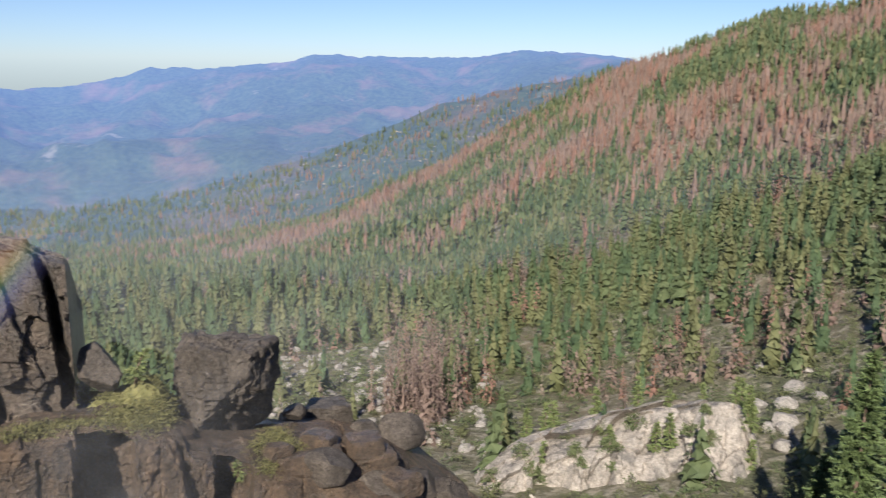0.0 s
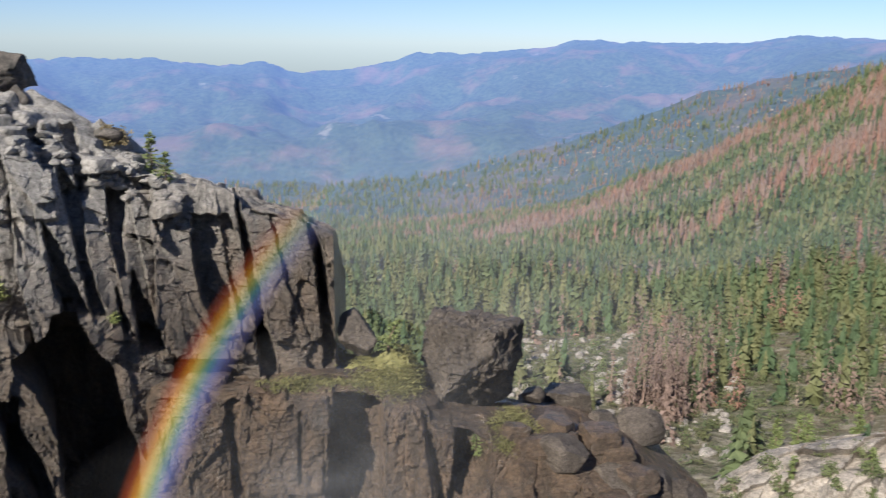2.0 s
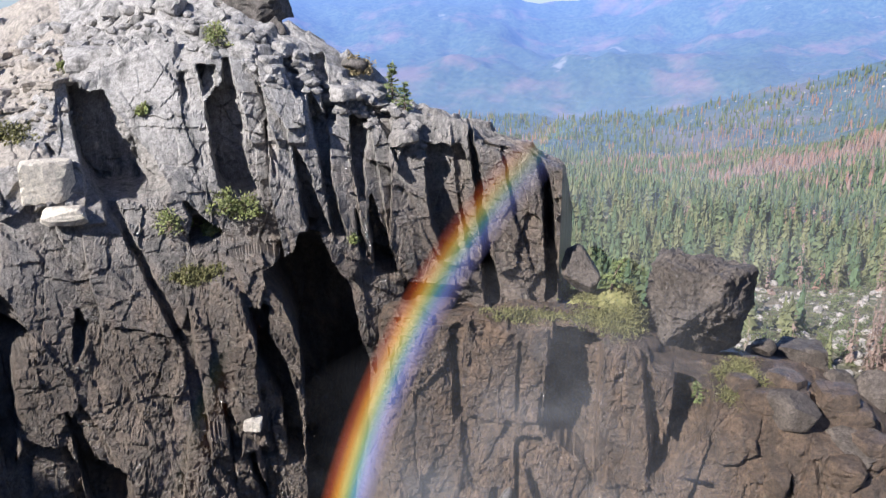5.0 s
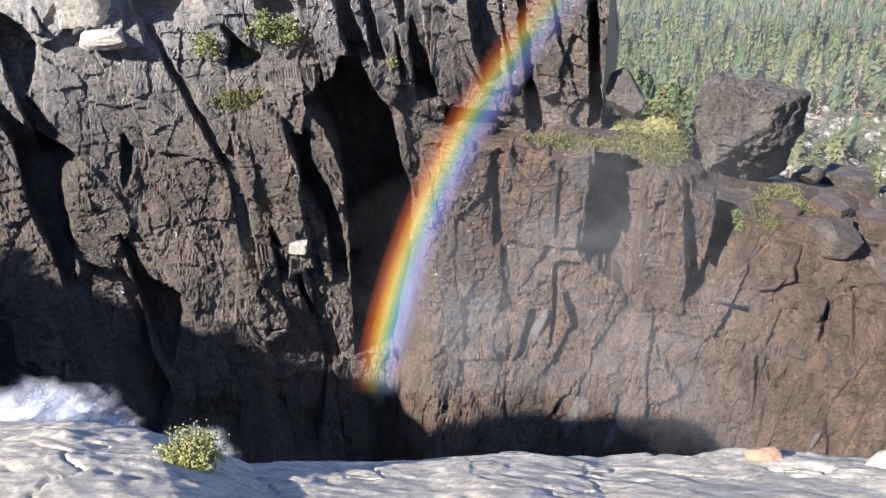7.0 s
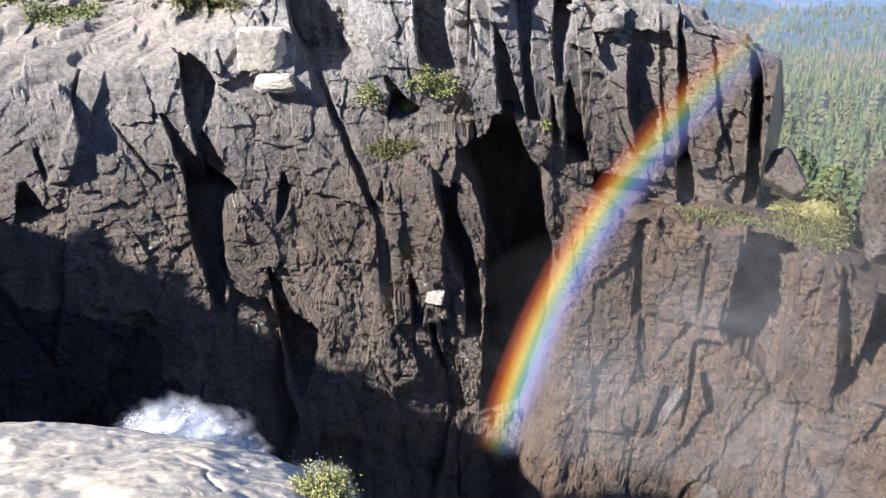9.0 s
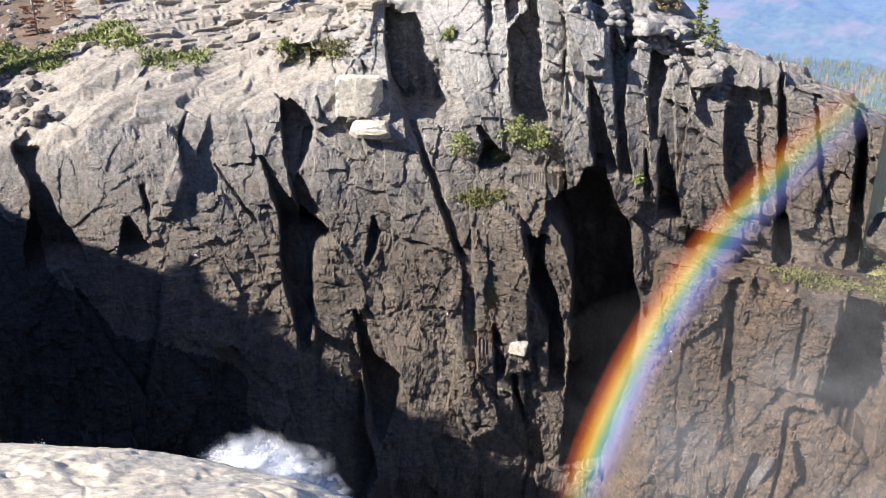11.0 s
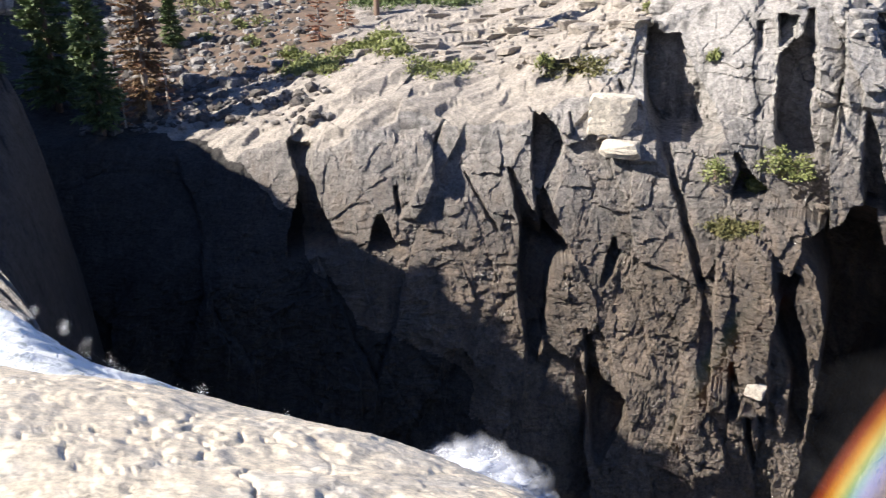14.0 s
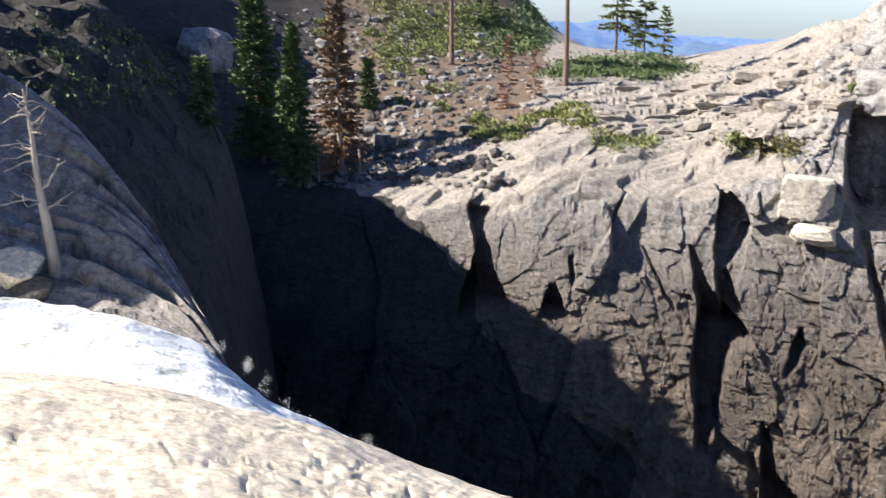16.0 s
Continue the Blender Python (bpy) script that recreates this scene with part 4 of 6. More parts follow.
def crown_template(rng, sprays=60, flat=0.9, fine=1.0):
    """A small leafy crown one metre high: clumps of leaf sprays round a short trunk."""
    V, F = [], []
    hubs = []
    for _ in range(9):
        a, e = rng.uniform(0, 6.28), rng.uniform(0.2, 1.0)
        rad = 0.34 * math.sqrt(max(0.05, 1 - (2 * e - 1.1) ** 2)) * rng.uniform(0.4, 1.0)
        hubs.append((rad * math.cos(a), rad * math.sin(a), 0.06 + 0.8 * e * flat))
    for _ in range(sprays):
        h = rng.choice(hubs)
        c = [h[i] + rng.gauss(0, 0.075) for i in range(3)]
        c[2] = max(0.02, c[2])
        s = rng.uniform(0.07, 0.14) * fine
        n = len(V)
        for k in range(3):
            V.append(tuple(c[i] + s * rng.uniform(-1, 1) for i in range(3)))
        F.append((n, n + 1, n + 2))
    base = len(V)
    V += [(0.03, 0, -0.05), (-0.02, 0.02, -0.05), (-0.02, -0.02, -0.05), (0, 0, 0.6)]
    F += [(base, base + 1, base + 3), (base + 1, base + 2, base + 3), (base + 2, base, base + 3)]
    return np.array(V), np.array(F)


def scatter(name, template, places, heights, turns, wide, mats, label, category):
    """Many trees of one kind as one object."""
    V, F = template
    n = len(places)
    c, s = np.cos(turns)[:, None], np.sin(turns)[:, None]
    x = (V[None, :, 0] * c - V[None, :, 1] * s) * (heights * wide)[:, None]
    y = (V[None, :, 0] * s + V[None, :, 1] * c) * (heights * wide)[:, None]
    z = V[None, :, 2] * heights[:, None]
    P = np.stack([x, y, z], -1) + places[:, None, :]
    FF = F[None] + (np.arange(n) * len(V))[:, None, None]
    ob = mesh_object(name, P.reshape(-1, 3), FF.reshape(-1, 3), mats)
    return tagged(ob, label, category, kind="stuff")


rng = random.Random(5)
rs = np.random.RandomState(7)
F_GREEN = plain("hillside_conifers", (0.064, 0.087, 0.035), (0.108, 0.132, 0.053), 0.8, 0.22, 0, island=0.12)
F_LIGHT = plain("hillside_broadleaf", (0.087, 0.112, 0.041), (0.15, 0.167, 0.071), 0.8, 0.22, 0, island=0.12)
F_DEAD = plain("hillside_dead_conifers", (0.165, 0.112, 0.087), (0.243, 0.169, 0.133), 0.85, 0.22, 0, island=0.12)
F_TEAL = plain("hillside_dark_firs", (0.041, 0.069, 0.031), (0.076, 0.113, 0.046), 0.8, 0.22, 0, island=0.12)
F_OLIVE = plain("hillside_olive_pines", (0.097, 0.104, 0.04), (0.144, 0.147, 0.064), 0.8, 0.22, 0, island=0.12)
F_RUST = plain("hillside_rust_conifers", (0.194, 0.102, 0.072), (0.271, 0.15, 0.108), 0.85, 0.22, 0, island=0.12)
F_GREY = plain("hillside_bare_snags", (0.248, 0.185, 0.146), (0.348, 0.265, 0.205), 0.9, 0.22, 0, island=0.12)


def sow(n, r0, r1, power=0.5):
    a = rs.uniform(-33, 31, n)
    r = (r0 ** (1 / power) + rs.uniform(0, 1, n) * (r1 ** (1 / power) - r0 ** (1 / power))) ** power
    z = ground_z(a, r)
    x, y = -r * np.sin(np.radians(a)), r * np.cos(np.radians(a))
    # beetle kill runs in bands along the contours, thick near the crest, thin near the valley's foot
    patch = fbm((x + 0.6 * y) / 170, (y - 0.6 * x) / 70, 151, 4) + 0.10 * vnoise(x / 30, y / 30, 153)
    odds = np.interp(r, (220, 420, 560, 720, 1000, 1400), (0.06, 0.17, 0.40, 0.52, 0.60, 0.45)) * np.interp(a, (-33, -8, 8, 20), (1.0, 1.0, 0.85, 0.7))
    rank = np.argsort(np.argsort(patch)) / n + rs.uniform(-0.30, 0.30, n)
    kind = np.where(rank > 1 - odds, 2, 0)
    kind = np.where((kind == 0) & (rs.uniform(0, 1, n) < np.interp(r, (240, 340, 460, 600), (0.45, 0.4, 0.25, 0.12))), 1, kind)
    kind = np.where((kind == 2) & (rs.uniform(0, 1, n) < 0.25), 3, kind)
    return a, r, np.stack([x, y, z], -1), kind


for reach, (n, r0, r1, sprays, size, sides, rings) in enumerate(((4600, 165, 520, 50, 0.10, 9, 7), (17000, 480, 1000, 8, 0.15, 6, 3), (7000, 950, 1400, 3, 0.2, 5, 2), (5000, 1380, 1990, 2, 0.25, 5, 2))):
    a, r, P, kind = sow(n, r0, r1)
    keep = ~((r < 235) & (a > -24) & (a < 6)) | (rs.uniform(0, 1, n) < 0.10)
    keep &= ~((r < 330) & (a > 3) & (a < 14) & (rs.uniform(0, 1, n) < 0.75))
    keep &= rs.uniform(0, 1, n) > np.interp(r, (200, 300, 420), (0.5, 0.4, 0.0))
    for k, (nm, mat, lo, hi, wd, lab, cat) in enumerate((
            ("conifer_forest", F_GREEN, 13, 24, 1.3, "dense green conifers on the hillside", "forest"),
            ("broadleaf_scrub", F_LIGHT, 4, 9, 1.0, "light green oaks and scrub between the conifers", "forest"),
            ("dead_conifers", F_DEAD, 12, 23, 1.15, "rust-red dead conifers killed by beetles", "forest"),
            ("bare_snags", F_GREY, 11, 22, 0.5, "bare grey-brown standing dead trees", "forest"))):
        m = keep & (kind == k)
        if not m.any():
            continue
        for half in range(3):
            mm = np.where(m)[0][half::3]
            if not len(mm):
                continue
            scatter(nm, crown_template(rng, 110 if reach == 0 else 24, 0.9, 0.7 if reach == 0 else 1.6) if k == 1 else tree_template(sprays if k < 2 else sprays + 14 if k == 3 else 100 if reach == 0 else sprays, rng, (0.165, 0, 0.13, 0.11)[k], 0.04, size * (1.0, 0, 0.9 if reach == 0 else 1.0, 0.8)[k], (0, 0, 1.0 if reach == 0 else 0, 2.0)[k], sides, rings), P[mm], rs.uniform(lo, hi, len(mm)) * 0.78, rs.uniform(0, 6.28, len(mm)), rs.uniform(0.8, 1.25, len(mm)) * wd, [(mat, F_TEAL if k == 0 else mat, F_OLIVE if k == 0 else F_RUST if k == 2 else mat)[half]], lab, cat)

# a stand of tall dead trees at the foot of the slope
n = 90
a = rs.normal(1.0, 1.5, n)
r = rs.uniform(225, 290, n)
P = np.stack([-r * np.sin(np.radians(a)), r * np.cos(np.radians(a)), ground_z(a, r)], -1)
scatter("dead_conifers", tree_template(150, rng, 0.09, 0.06, 0.06, 1.5), P, rs.uniform(15, 22, n), rs.uniform(0, 6.28, n), rs.uniform(0.8, 1.2, n), [F_DEAD], "stand of tall grey-brown dead conifers", "forest")
n = 4200
a = rs.uniform(-33, 30, n)
r = np.sqrt(rs.uniform(150 ** 2, 400 ** 2, n))
P = np.stack([-r * np.sin(np.radians(a)), r * np.cos(np.radians(a)), ground_z(a, r) - 0.2], -1)
for half in range(3):
    m = np.arange(half, n, 3)
    scatter("scrub", crown_template(rng, 66, 0.7, 0.7), P[m], rs.uniform(1.6, 4.6, len(m)), rs.uniform(0, 6.28, len(m)), rs.uniform(1.2, 1.9, len(m)), [(F_GREEN, F_LIGHT, F_OLIVE)[half]], "low green scrub on the valley's slope", "scrub")

# ---------------------------------------------------------------- thin summer haze, painted with blue translucent sheets across the valley
HAZE, nt, b = nodes_of("haze_sheet")
nt.nodes.remove(b)
uv = nt.nodes.new("ShaderNodeUVMap")
sep = nt.nodes.new("ShaderNodeSeparateXYZ")
nt.links.new(uv.outputs[0], sep.inputs[0])
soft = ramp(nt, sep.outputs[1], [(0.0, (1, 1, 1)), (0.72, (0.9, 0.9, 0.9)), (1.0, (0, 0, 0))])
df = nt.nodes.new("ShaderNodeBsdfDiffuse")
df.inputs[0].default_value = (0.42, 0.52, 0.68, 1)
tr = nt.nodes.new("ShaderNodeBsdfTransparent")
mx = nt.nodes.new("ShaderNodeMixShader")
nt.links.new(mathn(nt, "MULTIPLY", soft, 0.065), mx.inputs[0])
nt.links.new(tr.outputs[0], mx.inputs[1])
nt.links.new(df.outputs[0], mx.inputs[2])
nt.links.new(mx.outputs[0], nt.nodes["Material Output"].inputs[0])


def haze(dist, top_az, top_dip):
    """A blue translucent sheet across the valley at one distance, painting thin haze."""
    n, m = 120, 12
    a = np.linspace(48, -40, n)[:, None]
    top = np.interp(a, top_az, top_dip)
    dip = -38 + (top + 38) * np.linspace(0, 1, m)[None, :]
    ob = mesh_object("haze_sheet", polar(a + 0 * dip, dist + 0 * dip, dist * np.tan(np.radians(dip))).reshape(-1, 3), grid_faces(n, m), [HAZE], True)
    lay = ob.data.uv_layers.new(name="UVMap")
    idx = np.zeros(len(ob.data.loops), np.int32)
    ob.data.loops.foreach_get("vertex_index", idx)
    fu, fv = np.repeat(np.linspace(0, 1, n)[:, None], m, 1).ravel(), np.repeat(np.linspace(0, 1, m)[None, :], n, 0).ravel()
    lay.data.foreach_set("uv", np.stack([fu[idx], fv[idx]], -1).astype(np.float32).ravel())
    return tagged(ob, "blue translucent sheet painting thin haze in the valley", "haze", kind="stuff")


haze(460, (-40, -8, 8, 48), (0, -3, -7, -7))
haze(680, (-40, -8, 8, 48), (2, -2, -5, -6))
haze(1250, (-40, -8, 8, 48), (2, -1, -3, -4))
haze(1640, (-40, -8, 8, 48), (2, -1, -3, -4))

# ---------------------------------------------------------------- rainbow: its colours painted on a clear ribbon between us and the cliff
AXIS = -SUN
BOW, nt, b = nodes_of("painted_rainbow")
nt.nodes.remove(b)
uv = nt.nodes.new("ShaderNodeUVMap")
sep = nt.nodes.new("ShaderNodeSeparateXYZ")
nt.links.new(uv.outputs[0], sep.inputs[0])
# the bow's spectrum as diffuse colour across the ribbon
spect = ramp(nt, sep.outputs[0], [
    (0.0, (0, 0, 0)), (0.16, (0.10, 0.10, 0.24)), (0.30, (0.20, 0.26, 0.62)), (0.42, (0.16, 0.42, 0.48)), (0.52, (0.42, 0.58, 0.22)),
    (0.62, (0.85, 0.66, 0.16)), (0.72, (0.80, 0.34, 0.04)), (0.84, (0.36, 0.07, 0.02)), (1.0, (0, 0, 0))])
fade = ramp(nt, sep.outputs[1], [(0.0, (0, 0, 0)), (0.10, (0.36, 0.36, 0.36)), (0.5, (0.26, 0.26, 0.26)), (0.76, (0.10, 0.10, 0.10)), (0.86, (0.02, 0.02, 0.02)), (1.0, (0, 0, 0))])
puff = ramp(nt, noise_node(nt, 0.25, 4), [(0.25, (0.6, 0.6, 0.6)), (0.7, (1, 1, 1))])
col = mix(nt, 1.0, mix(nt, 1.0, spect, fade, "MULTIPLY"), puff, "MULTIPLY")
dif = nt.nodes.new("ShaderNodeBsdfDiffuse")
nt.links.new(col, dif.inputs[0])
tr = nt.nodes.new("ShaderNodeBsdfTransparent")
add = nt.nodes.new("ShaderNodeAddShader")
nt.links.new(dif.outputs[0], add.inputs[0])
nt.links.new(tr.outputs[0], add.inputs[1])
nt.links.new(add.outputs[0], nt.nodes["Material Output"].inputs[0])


def bow(name, inner, outer, start, end, dist, label, faint=0.0):
    side = AXIS.cross(Vector((0, 0, 1))).normalized()
    up = side.cross(AXIS)
    nb, nw = 140, 16
    ang = np.linspace(radians(start), radians(end), nb)[:, None]
    rad = np.radians(np.linspace(inner, outer, nw))[None, :]
    ax, sd, uu = (np.array(q)[None, None, :] for q in (AXIS, side, up))
    d = np.cos(rad)[..., None] * ax + np.sin(rad)[..., None] * (np.cos(ang)[..., None] * sd + np.sin(ang)[..., None] * uu)
    ob = mesh_object(name, (d * dist).reshape(-1, 3), grid_faces(nb, nw), [BOW], True)
    lay = ob.data.uv_layers.new(name="UVMap")
    fu = np.repeat(np.linspace(0, 1, nw)[None, :], nb, 0).ravel()
    run = np.linspace(0, 1, nb)[:, None]
    run = 1 - (1 - faint) * np.sin(np.pi * run) if faint else run
    fv = np.repeat(run, nw, 1).ravel()
    idx = np.zeros(len(ob.data.loops), np.int32)
    ob.data.loops.foreach_get("vertex_index", idx)
    lay.data.foreach_set("uv", np.stack([fu[idx], fv[idx]], -1).astype(np.float32).ravel())
    return tagged(ob, label, "rainbow", kind="stuff")


bow("rainbow", 39.8, 43.2, 200, 141, 32.0, "bright rainbow painted on a clear ribbon before the cliff")
bow("rainbow", 53.6, 50.2, 198, 180, 34.0, "faint second rainbow, painted on a ribbon outside the bright one", 0.94)

# ---------------------------------------------------------------- bare granite in the valley
ST5 = (-1, -3, -6, -10, -12, -15, -18.5, -20.5, -21.6, -24)
OUT_ROWS = [
    ((170,) * 10, (-34,) * 10),
    ((178, 178, 178, 178, 178, 178, 178, 178, 178, 178), (-30, -27.5, -26, -25, -25, -26, -26, -26.5, -28, -30)),
    ((188, 188, 190, 192, 192, 190, 190, 190, 188, 188), (-29, -25.8, -24.2, -23, -22.6, -21.9, -21.0, -21.2, -23.5, -29)),
    ((205,) * 10, (-29, -26, -24, -22.8, -22.3, -21.6, -20.7, -20.9, -23.4, -29)),
    ((225,) * 10, (-30, -28, -26, -26, -26, -26, -26, -26, -27, -30)),
]
az = np.linspace(-1, -24, 320)
R, Z = loft(ST5, OUT_ROWS, az, 150, 2.0)
A = np.repeat(az[:, None], 150, 1)
U = np.radians(A) * 190
S = np.linspace(0, 60, 150)[None, :] + 0 * A
h = blocks(U, S, 16, 14, 2.6, 0.35, 0.8, 171, 0.4, 0.3) + blocks(U, S, 6, 5, 1.1, 0.35, 0.5, 173, 0.5, 0.25) + blocks(U, S, 2.2, 2, 0.4, 0.3, 0.2, 174, 0.3, 0.2) + 0.8 * fbm(U / 4, S / 4, 175)
outcrop = mesh_object("granite_outcrop", polar(A, R - 0.8 * h, Z + 0.6 * h).reshape(-1, 3), grid_faces(len(az), 150), [OUTCROP])
tagged(outcrop, "bare pale granite outcrop in the valley among trees", "rock outcrop", kind="structure")

bpy.context.view_layer.update()


def meet(az, dip, *obs):
    """Where the line of sight at a bearing and dip meets the rock, nearest first."""
    d = spot(az, 1.0, dip).normalized()
    hits = []
    for ob in obs:
        back = ob.matrix_world.inverted()
        ok, p, n, _ = ob.ray_cast(back @ Vector((0, 0, 0)), (back.to_3x3() @ d).normalized())
        if ok:
            p = ob.matrix_world @ p
            hits.append((p.length, p.copy()))
    return min(hits, key=lambda q: q[0])[1] if hits else spot(az, 80, dip)


def drop(x, y, top, *obs):
    """The rock's height under a place."""
    best = None
    for ob in obs:
        ok, p, n, _ = ob.ray_cast(Vector((x, y, top)), Vector((0, 0, -1)))
        if ok and (best is None or p.z > best):
            best = p.z
    return best if best is not None else top - 5


# ---------------------------------------------------------------- rocks


def rock_shape(seed, planes=14, detail=4, lump=0.06, square=0.0, extra=()):
    """An angular boulder about one metre in radius: a rounded lump cut by planes."""
    rng = random.Random(seed)
    bm = bmesh.new()
    bmesh.ops.create_icosphere(bm, subdivisions=detail, radius=1.0)
    V = np.array([v.co[:] for v in bm.verts])
    F = np.array([[v.index for v in f.verts] for f in bm.faces])
    bm.free()
    D = V / np.linalg.norm(V, axis=1)[:, None]
    r = np.full(len(D), 1.12)
    cuts = [(np.array(q[:3], float), q[3]) for q in extra]
    if square:
        for ax in range(3):
            for s in (-1, 1):
                n = np.zeros(3)
                n[ax] = s
                cuts.append((n + square * np.array([rng.uniform(-1, 1) for _ in range(3)]), rng.uniform(0.58, 0.70)))
    for _ in range(planes):
        n = np.array([rng.gauss(0, 1) for _ in range(3)])
        cuts.append((n, rng.uniform(0.58, 0.92)))
    for n, off in cuts:
        n = n / np.linalg.norm(n)
        c = D @ n
        r = np.minimum(r, np.where(c > 0.05, off / np.maximum(c, 0.05), 9))
    k = rng.uniform(0, 50)
    for q, (m, n) in enumerate(((0, 1), (1, 2), (2, 0))):
        r = r + lump * 0.6 * fbm(D[:, m] * 2.3 + k, D[:, n] * 2.3 + q, seed + q, 4) + lump * 0.4 * fbm(D[:, m] * 9 + k, D[:, n] * 9, seed + 3 + q, 3)
    if detail > 5:
        # joints that split the big block into slabs
        r = r + lump * 0.9 * (blocks(D[:, 0] + 0.4 * D[:, 2], D[:, 2], 0.33, 0.5, 0.5, 0.6, 0.9, seed) + 0.5 * blocks(D[:, 1], D[:, 2], 0.2, 0.16, 0.5, 0.6, 0.6, seed + 5))
    return D * r[:, None], F


ROCKS = {}


def boulder(name, seed, size, at, turn, material, label, planes=14, square=0.0, tilt=0.0, detail=4, group="", lump=0.06, extra=()):
    """A boulder of that size with its middle at a place; alike ones share their mesh."""
    key = (seed, planes, square, detail, lump, extra, material.name)
    if key not in ROCKS:
        V, F = rock_shape(seed, planes, detail, lump, square, extra)
        ob = mesh_object(name, V / (V.max(0) - V.min(0)), F, [material])
        ROCKS[key] = ob.data
    else:
        ob = new(name, ROCKS[key])
    ob.matrix_world = Matrix.Translation(at) @ pose(0, 0, 0, tilt, 0, turn) @ Matrix.Diagonal((*size, 1))
    return tagged(ob, label, "boulder", group)


both = (cliff, wall)
# big split boulder on the shelf, and its neighbours
boulder("boulder", 4, (9.4, 11.0, 10.4), spot(14.9, 79, -20.6), 0, BOULDER, "huge dark angular granite boulder on the mossy shelf", 0, 0, 0, 6, "", 0.09, ((0.0, 0.0, -1.0, 0.66), (0.04, 0.16, 1.0, 0.55), (-0.45, -0.2, 0.9, 0.66), (-0.97, -0.05, 0.02, 0.60), (-0.66, -0.76, 0.12, 0.50), (0.97, -0.22, -0.12, 0.54), (0.70, -0.62, -0.60, 0.40), (0.05, -1.0, 0.35, 0.56), (0.2, 1.0, 0.0, 0.6), (0.55, 0.0, 0.75, 0.74)))
mound = boulder("mossy_mound", 51, (9.0, 6.0, 7.4), spot(20.6, 76, -22.0), 20, MOSS, "rounded rock mound covered in yellow-green moss", 8, 0, 0, 4, "", 0.14)
boulder("boulder", 9, (6.0, 5.0, 5.4), spot(7.8, 90, -23.2), 20, BOULDER, "grey blocky granite boulder at the rim of the wall", 12, 0.2)
boulder("boulder", 12, (3.6, 4.0, 4.6), spot(22.6, 76, -18.9), 10, BOULDER, "dark upright rock against the foot of the bluff", 12)
boulder("boulder", 15, (5.6, 3.6, 3.4), spot(8.1, 73, -26.2), 10, BOULDER, "dark blue-grey rounded boulder on the brown wall", 8, 0, 0, 4, "", 0.04)
boulder("boulder", 17, (6.0, 5.0, 4.6), spot(3.0, 88, -24.3), 40, BOULDER, "grey granite boulder at the rim of the wall", 12)
boulder("boulder", 52, (5.0, 4.2, 3.8), spot(5.4, 86, -24.6), 70, BOULDER, "grey granite boulder in the pile at the rim", 12)
boulder("boulder", 53, (4.4, 4.0, 4.4), spot(1.2, 80, -27.6), 70, BOULDER, "dark granite boulder in the pile at the rim", 9)
boulder("boulder", 54, (3.4, 3.0, 2.8), spot(10.6, 86, -23.4), 70, BOULDER, "dark granite boulder beside the huge one", 9)
boulder("boulder", 55, (4.6, 4.0, 3.6), spot(4.4, 75, -28.0), 10, BOULDER, "brown wet boulder on the sloping wall", 9)
boulder("boulder", 19, (4.4, 4.0, 4.4), spot(-0.6, 80, -28.2), 0, BOULDER, "grey granite boulder at the rim of the wall", 12)
boulder("boulder", 21, (2.4, 2.2, 1.8), spot(10.2, 84, -22.6), 0, BOULDER, "small grey boulder beside the huge one", 10)
# skyline of the bluff
boulder("boulder", 56, (6.4, 5.0, 3.6), spot(44.9, 79, -3.0), 60, BOULDER, "layered granite block under the cap rock", 9, 0.25)
boulder("boulder", 57, (5.0, 4.4, 2.2), spot(47.0, 81, -1.2), 25, CLIFF, "flat granite block on the bluff's top", 9, 0.25)
boulder("boulder", 23, (5.4, 4.6, 3.2), spot(43.5, 77, -1.8), 20, BOULDER, "dark overhanging cap rock on the bluff's top", 12, 0.3)
boulder("boulder", 25, (2.2, 2.2, 2.0), spot(42.6, 75, -3.4), 20, BOULDER, "rounded boulder under the cap rock", 10)
boulder("boulder", 27, (6.0, 4.0, 2.4), spot(48.6, 84, -0.7), 70, BOULDER, "flat layered boulder on the bluff's top", 12)
boulder("boulder", 29, (3.4, 3.0, 1.8), spot(46.2, 80, -1.3), 30, BOULDER, "flat boulder on the bluff's top", 12)
boulder("boulder", 30, (3.0, 2.6, 1.5), spot(37.8, 75, -5.6), 30, BOULDER, "rounded boulder on the bluff's edge", 10)
boulder("boulder", 31, (5.4, 4.0, 3.2), spot(53.3, 76, -5.3), 50, CLIFF, "big square granite block on the rim", 6, 0.12)
boulder("boulder", 33, (3.7, 2.2, 3.1), meet(56.9, -12.0, *both), 55, FRESH, "pale square granite block standing out of the cliff", 2, 0.06, 0, 4, "", 0.05)
boulder("boulder", 34, (3.2, 2.0, 1.5), meet(56.3, -14.1, *both), 52, FRESH, "pale granite block under the square one", 7, 0.2)
# paler slabs set into the wall to paint its sunlit, glinting facets
for n, (a, d, w, h, lean) in enumerate(((27.9, -34.4, 1.12, 4.6, 25), (24.4, -39.9, 2.2, 5.4, 15), (21.2, -40.5, 0.96, 3.8, 20), (6.2, -38.3, 0.56, 2.3, 20))):
    ob = boulder("lit_facet", 310 + n % 4, (w, 0.7, h), meet(a, d, *both), 0, BANK, "pale slab painting a sunlit wet facet of the lower wall", 11, 0, 0, 3, "pale faces of the wall")
    ob.matrix_world = Matrix.Translation(meet(a, d, *both)) @ pose(0, 0, 0, -8, lean, a + 4) @ Matrix.Diagonal((w, 0.7, h, 1))
boulder("boulder", 36, (1.5, 1.2, 1.1), meet(45.8, -28.2, *both), 40, FRESH, "small white freshly broken rock face", 8, 0.2)
rng = random.Random(77)
